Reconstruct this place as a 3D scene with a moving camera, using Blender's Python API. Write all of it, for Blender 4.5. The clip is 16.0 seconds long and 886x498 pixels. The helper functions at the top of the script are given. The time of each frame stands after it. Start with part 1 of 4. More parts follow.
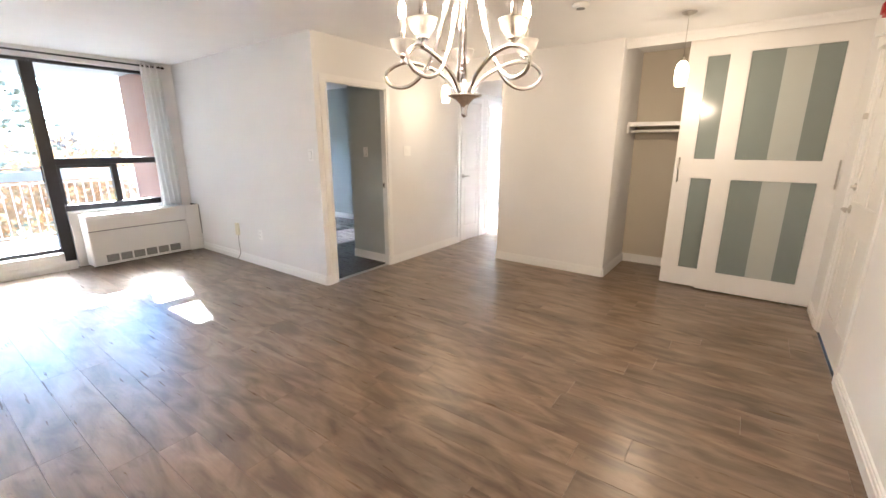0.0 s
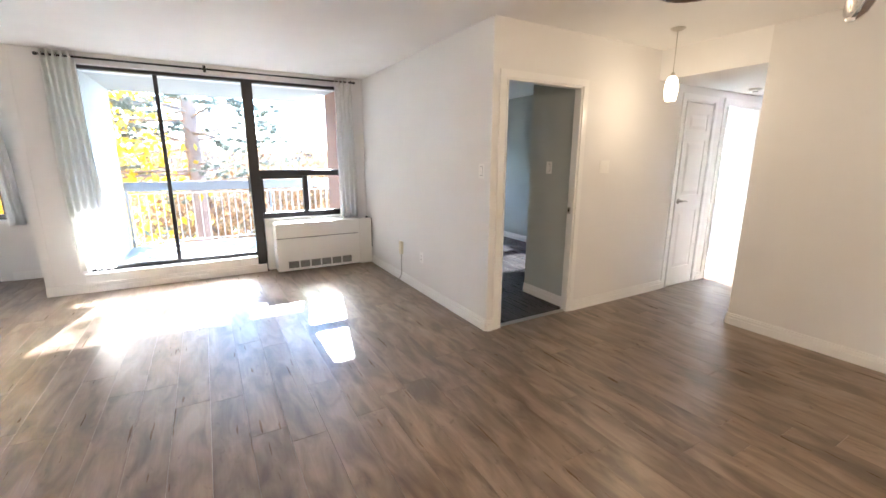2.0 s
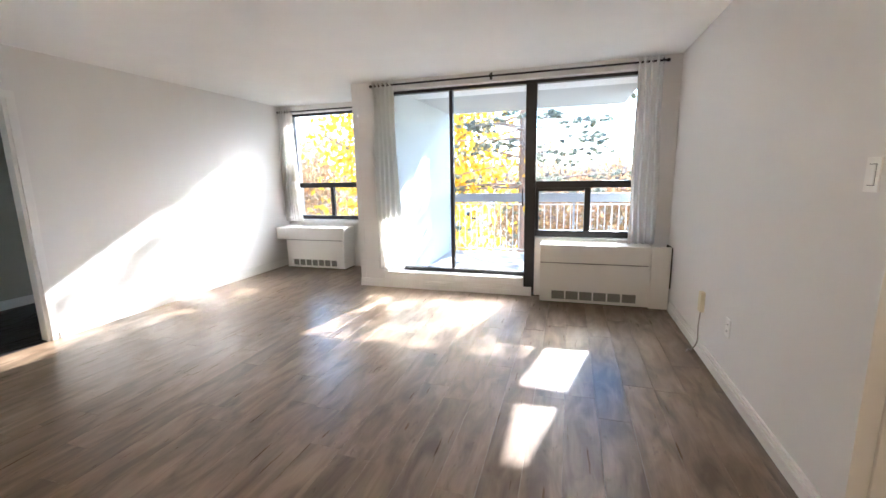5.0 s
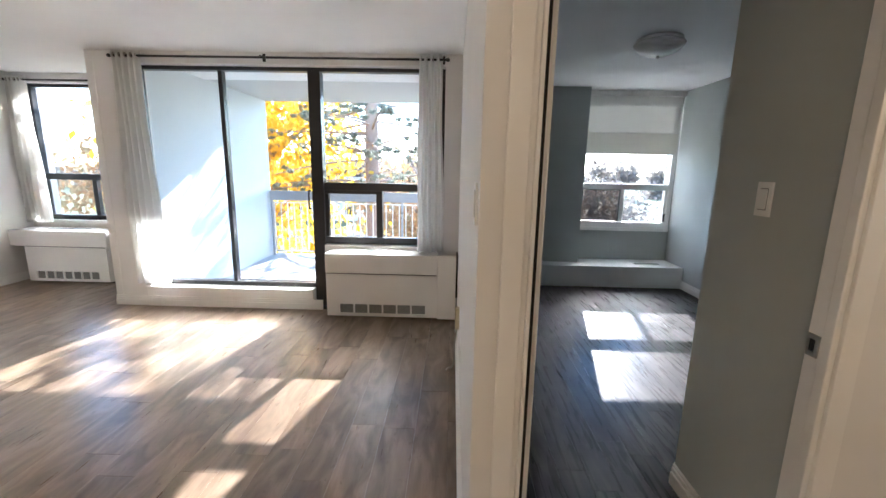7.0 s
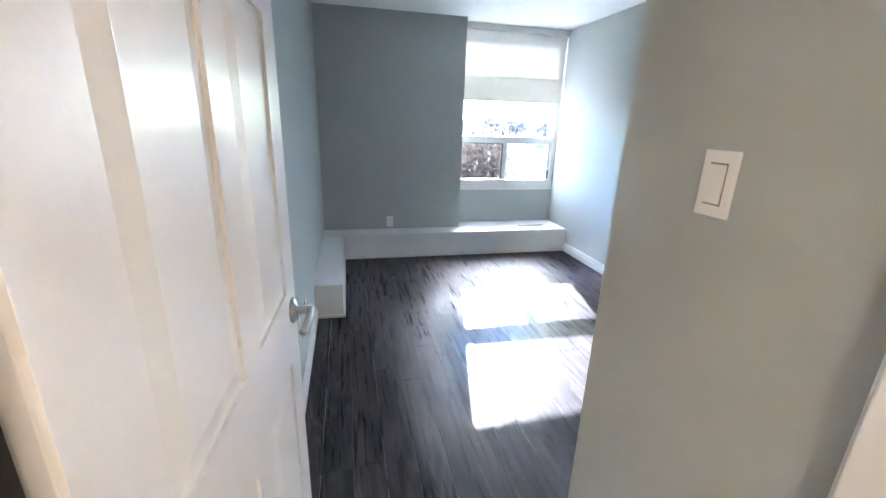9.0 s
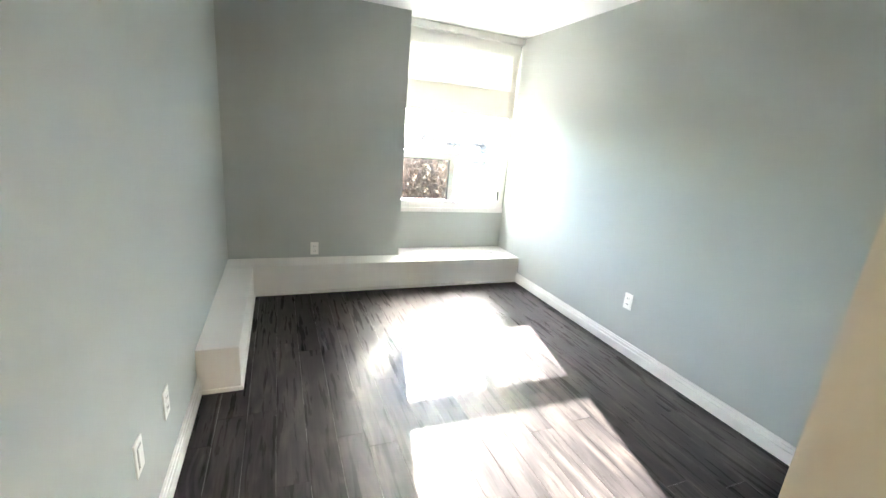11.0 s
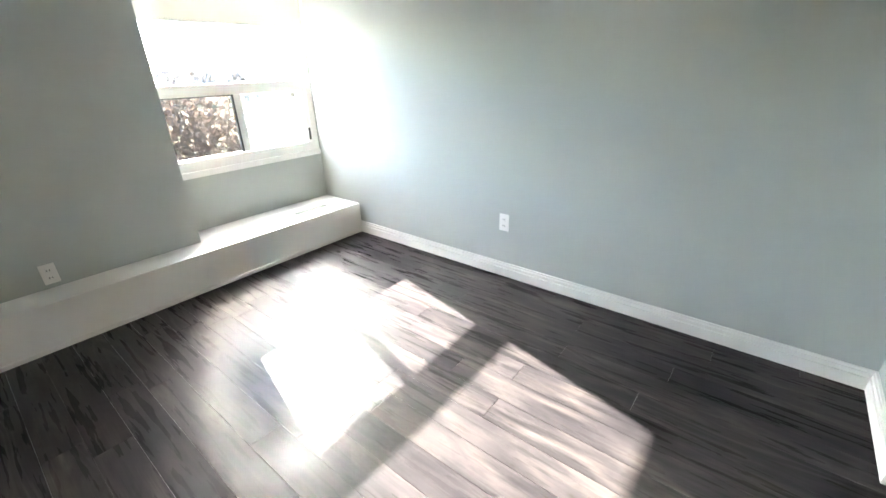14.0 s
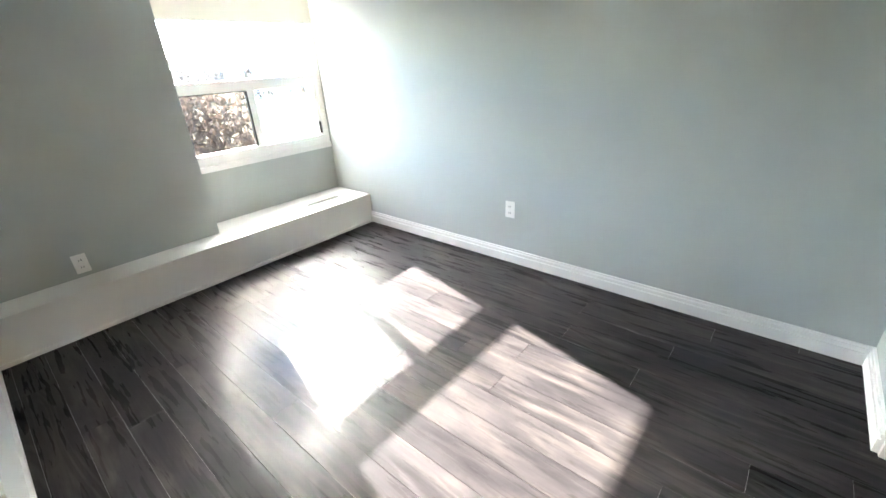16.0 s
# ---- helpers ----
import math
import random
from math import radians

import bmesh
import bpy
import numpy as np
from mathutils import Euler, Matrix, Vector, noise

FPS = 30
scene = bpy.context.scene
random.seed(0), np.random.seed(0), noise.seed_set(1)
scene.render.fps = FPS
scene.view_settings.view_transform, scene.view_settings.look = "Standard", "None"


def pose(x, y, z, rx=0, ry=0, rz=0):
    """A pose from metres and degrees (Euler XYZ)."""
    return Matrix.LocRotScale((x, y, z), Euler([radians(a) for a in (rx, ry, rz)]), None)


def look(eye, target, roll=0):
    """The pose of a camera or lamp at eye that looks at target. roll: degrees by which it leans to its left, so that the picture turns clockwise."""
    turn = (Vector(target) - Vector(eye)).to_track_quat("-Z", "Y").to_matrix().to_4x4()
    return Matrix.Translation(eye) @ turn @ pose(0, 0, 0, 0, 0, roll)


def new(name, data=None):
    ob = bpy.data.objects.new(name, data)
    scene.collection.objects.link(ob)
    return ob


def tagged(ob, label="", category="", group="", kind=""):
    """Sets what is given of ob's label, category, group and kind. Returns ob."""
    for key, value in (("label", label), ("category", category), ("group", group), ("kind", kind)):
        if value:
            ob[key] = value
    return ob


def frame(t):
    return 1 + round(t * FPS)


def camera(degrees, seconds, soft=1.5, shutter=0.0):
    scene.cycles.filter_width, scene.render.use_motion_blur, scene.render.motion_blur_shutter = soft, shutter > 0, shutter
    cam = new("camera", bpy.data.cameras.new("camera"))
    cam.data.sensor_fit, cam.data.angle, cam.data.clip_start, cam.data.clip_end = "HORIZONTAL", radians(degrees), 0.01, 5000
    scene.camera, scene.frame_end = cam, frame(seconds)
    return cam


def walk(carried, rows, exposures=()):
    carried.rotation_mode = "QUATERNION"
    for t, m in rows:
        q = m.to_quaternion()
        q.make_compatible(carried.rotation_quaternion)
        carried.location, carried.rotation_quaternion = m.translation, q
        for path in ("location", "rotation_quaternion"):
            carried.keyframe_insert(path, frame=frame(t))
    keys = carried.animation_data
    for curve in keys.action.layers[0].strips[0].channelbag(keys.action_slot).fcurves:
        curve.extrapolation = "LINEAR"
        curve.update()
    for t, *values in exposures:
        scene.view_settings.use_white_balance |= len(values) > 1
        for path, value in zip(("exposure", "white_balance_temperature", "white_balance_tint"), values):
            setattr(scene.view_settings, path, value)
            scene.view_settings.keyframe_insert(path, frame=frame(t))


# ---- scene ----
cam = camera(94.4, 16.0)
PATH = [
    (0, (-0.714, 0.833, 1.432), (-1.858, 2.398, 0.938), -0.0),
    (0.5, (-0.838, 1.021, 1.424), (-2.097, 2.503, 0.956), 0.2),
    (1, (-1.014, 1.174, 1.455), (-2.393, 2.549, 0.997), 0.3),
    (1.5, (-1.246, 1.332, 1.44), (-2.763, 2.557, 0.995), 0.5),
    (2, (-1.461, 1.483, 1.431), (-3.155, 2.453, 0.998), 0.2),
    (2.5, (-1.652, 1.576, 1.417), (-3.49, 2.247, 1.001), -0.4),
    (3, (-1.834, 1.718, 1.394), (-3.766, 2.038, 0.989), -1.1),
    (3.5, (-2.05, 1.822, 1.383), (-4.009, 1.804, 0.985), -1.2),
    (4, (-2.223, 1.982, 1.367), (-4.15, 1.631, 0.964), -1.5),
    (6.5, (-2.847, 3.164, 1.351), (-4.711, 2.522, 1.014), -1.0),
    (7, (-3.062, 3.347, 1.422), (-5.025, 3.307, 1.041), 1.1),
    (7.5, (-3.263, 3.483, 1.417), (-5.183, 3.821, 0.97), 2.2),
    (8, (-3.471, 3.603, 1.427), (-5.344, 4.064, 0.897), 2.1),
    (8.5, (-3.657, 3.688, 1.433), (-5.513, 4.151, 0.849), 1.8),
    (9, (-3.888, 3.77, 1.435), (-5.745, 4.21, 0.838), 1.9),
    (11.5, (-4.761, 3.927, 1.411), (-6.53, 4.71, 0.904), 4.8),
    (12, (-4.948, 3.915, 1.372), (-6.722, 4.693, 0.874), 3.7),
    (12.5, (-5.08, 3.947, 1.367), (-6.82, 4.72, 0.758), 3.1),
    (13, (-5.284, 3.942, 1.361), (-6.892, 4.926, 0.695), 1.5),
    (13.5, (-5.363, 4.02, 1.348), (-6.743, 5.267, 0.612), -0.7),
    (14, (-5.335, 4.019, 1.345), (-6.499, 5.429, 0.534), -1.7),
    (14.5, (-5.271, 4.002, 1.353), (-6.362, 5.452, 0.512), -2.7),
    (15, (-5.275, 3.962, 1.348), (-6.379, 5.401, 0.505), -3.0),
    (15.5, (-5.285, 3.934, 1.35), (-6.422, 5.348, 0.509), -3.0),
    (16, (-5.254, 3.962, 1.342), (-6.455, 5.324, 0.503), -3.2),
]
EXPOSURE = [(0.0, 4.7, 5450, 10), (0.5, 4.6, 5500, 10), (1.5, 4.5, 5550, 10), (3.0, 4.2, 5600, 10), (4.2, 4.0, 5700, 10), (6.5, 3.75, 5700, 10), (7.5, 3.8, 5450, 10), (8.0, 4.2, 5250, 10), (8.5, 4.8, 5200, 10), (9.0, 5.45, 5250, 10), (11.5, 6.0, 6550, 6), (13.0, 5.95, 6500, 7), (14.5, 5.85, 6350, 8), (16.0, 5.85, 6350, 8)]
walk(cam, [(t, look(eye, target, roll)) for t, eye, target, roll in PATH], EXPOSURE)

# ---- world, sun, lamps ----
SUN_TO = Vector((-1.87, 0.44, 1.0)).normalized()
world = bpy.data.worlds.new("sky")
scene.world = world
world.use_nodes = True
wn, wl = world.node_tree.nodes, world.node_tree.links
sky = wn.new("ShaderNodeTexSky")
sky.sky_type = "NISHITA"
sky.sun_disc = False
sky.dust_density = 0.0
sky.sun_elevation = math.asin(SUN_TO.z)
sky.sun_rotation = math.atan2(SUN_TO.x, SUN_TO.y)
wn["Background"].inputs["Strength"].default_value = 0.105
wl.new(sky.outputs["Color"], wn["Background"].inputs["Color"])
sun_data = bpy.data.lights.new("sun", "SUN")
sun_data.energy, sun_data.angle, sun_data.color = 2.6, radians(0.6), (1.0, 0.93, 0.84)
sun = new("sun", sun_data)
sun.matrix_world = look(SUN_TO * 60, (0, 0, 0))


def point_lamp(name, place, watts, colour, radius=0.03):
    data = bpy.data.lights.new(name, "POINT")
    data.energy, data.color, data.shadow_soft_size = watts, colour, radius
    new(name, data).location = place


WARM = (1.0, 0.72, 0.45)


# ---- materials ----
def shader(name):
    m = bpy.data.materials.new(name)
    m.use_nodes = True
    return m, m.node_tree.nodes, m.node_tree.links, m.node_tree.nodes["Principled BSDF"]


def paint(name, colour, rough=0.5, vary=0.05, scale=3.0, bump=0.05, bump_scale=220.0, metal=0.0, spec=0.5):
    """A plain surface with large faint blotches and a fine relief."""
    m, n, l, b = shader(name)
    tc = n.new("ShaderNodeTexCoord")
    big = n.new("ShaderNodeTexNoise")
    big.inputs["Scale"].default_value, big.inputs["Detail"].default_value = scale, 5
    l.new(tc.outputs["Object"], big.inputs["Vector"])
    ramp = n.new("ShaderNodeMix")
    ramp.data_type = "RGBA"
    ramp.inputs[6].default_value = (*[c * (1 - vary) for c in colour], 1)
    ramp.inputs[7].default_value = (*[min(1, c * (1 + vary)) for c in colour], 1)
    l.new(big.outputs["Fac"], ramp.inputs[0])
    l.new(ramp.outputs[2], b.inputs["Base Color"])
    fine = n.new("ShaderNodeTexNoise")
    fine.inputs["Scale"].default_value, fine.inputs["Detail"].default_value = bump_scale, 3
    l.new(tc.outputs["Object"], fine.inputs["Vector"])
    bp = n.new("ShaderNodeBump")
    bp.inputs["Strength"].default_value, bp.inputs["Distance"].default_value = bump, 0.004
    l.new(fine.outputs["Fac"], bp.inputs["Height"])
    l.new(bp.outputs["Normal"], b.inputs["Normal"])
    b.inputs["Roughness"].default_value, b.inputs["Metallic"].default_value = rough, metal
    b.inputs["Specular IOR Level"].default_value = spec
    return m


def planks(name, dark, mid, light, rough, knots, spec, cloud, grain_dark, tones, rings):
    """Printed wood boards: grain along x, each board shifted and toned by its own random number."""
    m, n, l, b = shader(name)
    tc, info = n.new("ShaderNodeTexCoord"), n.new("ShaderNodeObjectInfo")
    shift = n.new("ShaderNodeVectorMath")
    shift.operation = "MULTIPLY_ADD"
    shift.inputs[1].default_value = (1, 1, 1)
    mul = n.new("ShaderNodeVectorMath")
    mul.operation = "SCALE"
    mul.inputs[0].default_value = (37.0, 91.0, 13.0)
    l.new(info.outputs["Random"], mul.inputs["Scale"])
    l.new(tc.outputs["Object"], shift.inputs[0])
    l.new(mul.outputs[0], shift.inputs[2])

    def noise_at(sx, sy, detail, distort=0.0):
        mp = n.new("ShaderNodeMapping")
        mp.inputs["Scale"].default_value = (sx, sy, 1)
        l.new(shift.outputs[0], mp.inputs["Vector"])
        t = n.new("ShaderNodeTexNoise")
        t.inputs["Scale"].default_value, t.inputs["Detail"].default_value = 1.0, detail
        t.inputs["Distortion"].default_value = distort
        l.new(mp.outputs[0], t.inputs["Vector"])
        return t.outputs["Fac"]

    def ramp_of(fac, stops):
        r = n.new("ShaderNodeValToRGB")
        r.color_ramp.elements.remove(r.color_ramp.elements[0])
        r.color_ramp.elements[0].position, r.color_ramp.elements[0].color = stops[0][0], (*stops[0][1], 1)
        for p, c in stops[1:]:
            r.color_ramp.elements.new(p).color = (*c, 1)
        l.new(fac, r.inputs[0])
        return r.outputs[0]

    def blend(kind, fac, a, c):
        x = n.new("ShaderNodeMix")
        x.data_type, x.blend_type = "RGBA", kind
        x.inputs[0].default_value = fac
        l.new(a, x.inputs[6])
        l.new(c, x.inputs[7])
        return x.outputs[2]

    flow = ramp_of(noise_at(*cloud, 4, 0.7), [(0.33, dark), (0.5, mid), (0.68, light)])
    grain = ramp_of(noise_at(4, 120, 5, 0.4), [(0.3, (grain_dark, grain_dark, grain_dark)), (0.6, (1.0, 1.0, 1.0))])
    spots = ramp_of(noise_at(13, 34, 2, 0.8), [(0.25, (knots, knots * 0.92, knots * 0.85)), (0.34, (1.0, 1.0, 1.0))])
    tone = ramp_of(info.outputs["Random"], [(0.0, (tones[0], tones[0], tones[0] * 1.02)), (1.0, (tones[1], tones[1] * 0.985, tones[1] * 0.96))])
    col = blend("MULTIPLY", 1.0, blend("MULTIPLY", 0.7, blend("MULTIPLY", 1.0, flow, grain), spots), tone)
    # cathedral grain: contour lines of a stretched noise, in patches
    turns = n.new("ShaderNodeMath")
    turns.operation = "MULTIPLY"
    turns.inputs[1].default_value = 75.0
    l.new(noise_at(1.1, 6.5, 1, 0.25), turns.inputs[0])
    wave = n.new("ShaderNodeMath")
    wave.operation = "SINE"
    l.new(turns.outputs[0], wave.inputs[0])
    line = ramp_of(wave.outputs[0], [(0.0, (1 - rings, 1 - rings, 1 - rings)), (0.9, (1 + rings, 1 + rings, 1 + rings))])
    mask = n.new("ShaderNodeMapRange")
    mask.inputs[1].default_value, mask.inputs[2].default_value = 0.5, 0.62
    l.new(noise_at(1.3, 5.0, 1), mask.inputs[0])
    ringed = n.new("ShaderNodeMix")
    ringed.data_type, ringed.blend_type = "RGBA", "MULTIPLY"
    l.new(mask.outputs[0], ringed.inputs[0])
    l.new(col, ringed.inputs[6])
    l.new(line, ringed.inputs[7])
    l.new(ringed.outputs[2], b.inputs["Base Color"])
    b.inputs["Specular IOR Level"].default_value = spec
    rr = n.new("ShaderNodeMapRange")
    rr.inputs[3].default_value, rr.inputs[4].default_value = rough - 0.03, rough + 0.05
    l.new(noise_at(3, 40, 3), rr.inputs[0])
    l.new(rr.outputs[0], b.inputs["Roughness"])
    bp = n.new("ShaderNodeBump")
    bp.inputs["Strength"].default_value, bp.inputs["Distance"].default_value = 0.035, 0.001
    l.new(noise_at(6, 150, 4), bp.inputs["Height"])
    l.new(bp.outputs["Normal"], b.inputs["Normal"])
    return m


def glass_of(name, colour=(1, 1, 1), rough=0.0):
    m, n, l, b = shader(name)
    b.inputs["Base Color"].default_value = (*colour, 1)
    b.inputs["Transmission Weight"].default_value = 1.0
    b.inputs["Roughness"].default_value, b.inputs["IOR"].default_value = rough, 1.45
    return m


def cloth(name, colour, through_part):
    m, n, l, b = shader(name)
    weave = n.new("ShaderNodeTexNoise")
    weave.inputs["Scale"].default_value = 400
    tc = n.new("ShaderNodeTexCoord")
    l.new(tc.outputs["Object"], weave.inputs["Vector"])
    bp = n.new("ShaderNodeBump")
    bp.inputs["Strength"].default_value = 0.1
    l.new(weave.outputs["Fac"], bp.inputs["Height"])
    l.new(bp.outputs["Normal"], b.inputs["Normal"])
    b.inputs["Base Color"].default_value, b.inputs["Roughness"].default_value = (*colour, 1), 0.9
    tr = n.new("ShaderNodeBsdfTranslucent")
    tr.inputs["Color"].default_value = (*colour, 1)
    mix = n.new("ShaderNodeMixShader")
    mix.inputs[0].default_value = through_part
    l.new(b.outputs[0], mix.inputs[1])
    l.new(tr.outputs[0], mix.inputs[2])
    l.new(mix.outputs[0], n["Material Output"].inputs["Surface"])
    return m


def glowing(name, colour, strength):
    m, n, l, b = shader(name)
    b.inputs["Base Color"].default_value = (0.9, 0.85, 0.75, 1)
    b.inputs["Emission Color"].default_value = (*colour, 1)
    b.inputs["Emission Strength"].default_value = strength
    return m


def leaves_of(name, a, c, lit_through=0.5):
    m, n, l, b = shader(name)
    g = n.new("ShaderNodeNewGeometry")
    r = n.new("ShaderNodeMix")
    r.data_type = "RGBA"
    r.inputs[6].default_value, r.inputs[7].default_value = (*a, 1), (*c, 1)
    l.new(g.outputs["Random Per Island"], r.inputs[0])
    l.new(r.outputs[2], b.inputs["Base Color"])
    b.inputs["Roughness"].default_value = 0.7
    tr = n.new("ShaderNodeBsdfTranslucent")
    l.new(r.outputs[2], tr.inputs["Color"])
    mix = n.new("ShaderNodeMixShader")
    mix.inputs[0].default_value = lit_through
    l.new(b.outputs[0], mix.inputs[1])
    l.new(tr.outputs[0], mix.inputs[2])
    l.new(mix.outputs[0], n["Material Output"].inputs["Surface"])
    return m


WHITE_WALL = paint("white_wall_paint", (0.77, 0.757, 0.74), 0.75, 0.03, 1.5, 0.06, 260, spec=0.2)
SAGE_WALL = paint("sage_wall_paint", (0.45, 0.475, 0.457), 0.75, 0.03, 1.5, 0.06, 260, spec=0.15)
OLIVE_WALL = paint("olive_wall_paint", (0.42, 0.40, 0.35), 0.6, 0.04, 1.5, 0.06, 260)
# wall colour darkened to beige to carry the closet's dimness
DIM_CLOSET_WALL = paint("dimmed_closet_beige", (0.56, 0.51, 0.42), 0.75, 0.04, 1.5, 0.06, 260, spec=0.2)
CEILING = paint("stippled_ceiling", (0.86, 0.855, 0.845), 0.9, 0.03, 4, 0.35, 120)
TRIM = paint("white_trim_gloss", (0.82, 0.81, 0.79), 0.3, 0.02, 4, 0.02, 90)
ENAMEL = paint("white_enamel_metal", (0.78, 0.77, 0.74), 0.35, 0.04, 3, 0.03, 60)
DOOR_WHITE = paint("white_door_paint", (0.80, 0.78, 0.75), 0.32, 0.03, 6, 0.10, 60)
PLATE = paint("white_plastic", (0.84, 0.83, 0.80), 0.3, 0.01, 10, 0.0)
CREAM = paint("cream_plastic", (0.70, 0.64, 0.48), 0.4, 0.02, 10, 0.0)
BRONZE = paint("dark_bronze_frame", (0.022, 0.021, 0.024), 0.35, 0.2, 12, 0.03, 120)
BLACK = paint("black_iron", (0.02, 0.02, 0.02), 0.4, 0.1, 20, 0.02)
# near-black that stands in for shade in gaps, holes and slots; also far windows
DARKGAP = paint("dark_gap", (0.01, 0.01, 0.01), 0.8, 0.1, 20, 0.0)
GRILLE = paint("dusty_grille", (0.22, 0.22, 0.21), 0.6, 0.3, 60, 0.1)
CHROME = paint("polished_chrome", (0.72, 0.70, 0.67), 0.08, 0.03, 10, 0.0, metal=1.0)
NICKEL = paint("brushed_nickel", (0.55, 0.52, 0.48), 0.28, 0.06, 40, 0.03, metal=1.0)
SEALCORD = paint("grey_cable", (0.35, 0.33, 0.30), 0.6, 0.1, 30, 0.0)
LIVING_WOOD = planks("grey_brown_laminate", (0.105, 0.069, 0.043), (0.180, 0.127, 0.085), (0.255, 0.192, 0.138), 0.28, 0.55, 0.6, (3.0, 10), 0.90, (0.86, 1.12), 0.03)
DARK_WOOD = planks("dark_espresso_laminate", (0.017, 0.0155, 0.017), (0.027, 0.0245, 0.026), (0.048, 0.042, 0.041), 0.27, 0.7, 0.11, (2.8, 13), 0.76, (0.68, 1.32), 0.25)
SUBFLOOR = paint("subfloor", (0.02, 0.017, 0.015), 0.9, 0.2, 10)
GLASS = glass_of("window_glass", (0.90, 0.92, 0.94))
# tint added so the overbright outdoors and its floor glare come out dimmer
DIMMED = glass_of("dimmed_bedroom_glass", (0.80, 0.85, 0.90))
SCREENED = glass_of("screened_sash_glass", (0.22, 0.20, 0.19))
FROST = paint("frosted_green_glass", (0.22, 0.25, 0.235), 0.12, 0.02, 4, 0.0)
FROST_PALE = paint("frosted_pale_glass", (0.46, 0.48, 0.45), 0.12, 0.02, 4, 0.0)
CUPGLASS = glass_of("frosted_cup_glass", (0.95, 0.93, 0.9), 0.35)
CURTAIN = cloth("white_voile", (0.90, 0.89, 0.86), 0.3)
BLIND = cloth("white_blind_fabric", (0.85, 0.84, 0.81), 0.09)
BLIND_BAND = cloth("cream_blind_band", (0.80, 0.78, 0.72), 0.06)
BULB = glowing("warm_bulb", (1.0, 0.70, 0.38), 9)
SHADE = glowing("lit_opal_shade", (1.0, 0.74, 0.42), 0.55)
OPAL = paint("opal_glass", (0.82, 0.81, 0.78), 0.2, 0.02, 10, 0.0)
CONCRETE = paint("balcony_concrete", (0.50, 0.50, 0.50), 0.8, 0.12, 3, 0.3, 60)
STUCCO = paint("pale_stucco", (0.62, 0.65, 0.68), 0.9, 0.06, 3, 0.4, 90)
BRICK = paint("red_brown_brick", (0.32, 0.19, 0.15), 0.85, 0.25, 9, 0.4, 60)
RAIL_GREY = paint("grey_rail_paint", (0.33, 0.36, 0.40), 0.6, 0.1, 6, 0.1)
RAIL_WHITE = paint("white_baluster_paint", (0.7, 0.7, 0.68), 0.5, 0.1, 6, 0.1)
GRASS = paint("autumn_lawn", (0.12, 0.12, 0.05), 0.95, 0.4, 0.4, 0.4, 20)
ASPHALT = paint("asphalt", (0.05, 0.05, 0.05), 0.9, 0.2, 0.5, 0.3, 40)
BARK = paint("pine_bark", (0.30, 0.22, 0.18), 0.95, 0.35, 6, 0.8, 25)
GOLD_LEAF = leaves_of("golden_leaves", (0.72, 0.42, 0.02), (0.85, 0.62, 0.10), 0.75)
ORANGE_LEAF = leaves_of("orange_leaves", (0.40, 0.20, 0.09), (0.38, 0.28, 0.15))
BARE_WOODS = leaves_of("bare_woods", (0.16, 0.13, 0.11), (0.24, 0.20, 0.17))
# paler than needles are: outdoor haze is mixed into the colour
NEEDLE = leaves_of("hazed_pine_needles", (0.20, 0.22, 0.17), (0.30, 0.31, 0.25))
ROOFING = paint("grey_shingle_roof", (0.16, 0.15, 0.15), 0.9, 0.2, 3, 0.3, 30)
SIDING = paint("pale_siding", (0.55, 0.54, 0.52), 0.8, 0.1, 2, 0.2, 30)


# ---- building helpers ----
def bm_boxes(boxes, bevel=0.0, origin=(0, 0, 0)):
    bm = bmesh.new()
    for x0, x1, y0, y1, z0, z1 in boxes:
        vs = [bm.verts.new((x - origin[0], y - origin[1], z - origin[2])) for z in (z0, z1) for x, y in ((x0, y0), (x1, y0), (x1, y1), (x0, y1))]
        for f in ((3, 2, 1, 0), (4, 5, 6, 7), (0, 1, 5, 4), (1, 2, 6, 5), (2, 3, 7, 6), (3, 0, 4, 7)):
            bm.faces.new([vs[i] for i in f])
    if bevel:
        bmesh.ops.bevel(bm, geom=bm.edges[:], offset=bevel, segments=2, affect="EDGES", profile=0.6)
    return bm


def bm_lathe(profile, segments=24, at=(0, 0, 0)):
    """Turns a profile of (radius, height) about the upright axis."""
    bm = bmesh.new()
    rings = []
    for r, z in profile:
        rings.append([bm.verts.new((at[0] + max(r, 0.0004) * math.cos(a), at[1] + max(r, 0.0004) * math.sin(a), at[2] + z))
                      for a in (2 * math.pi * i / segments for i in range(segments))])
    for lo, hi in zip(rings, rings[1:]):
        for i in range(segments):
            j = (i + 1) % segments
            bm.faces.new((lo[i], lo[j], hi[j], hi[i]))
    for ring, flip in ((rings[0], True), (rings[-1], False)):
        bm.faces.new(ring[::-1] if flip else ring)
    bmesh.ops.recalc_face_normals(bm, faces=bm.faces[:])
    for f in bm.faces:
        f.smooth = True
    return bm


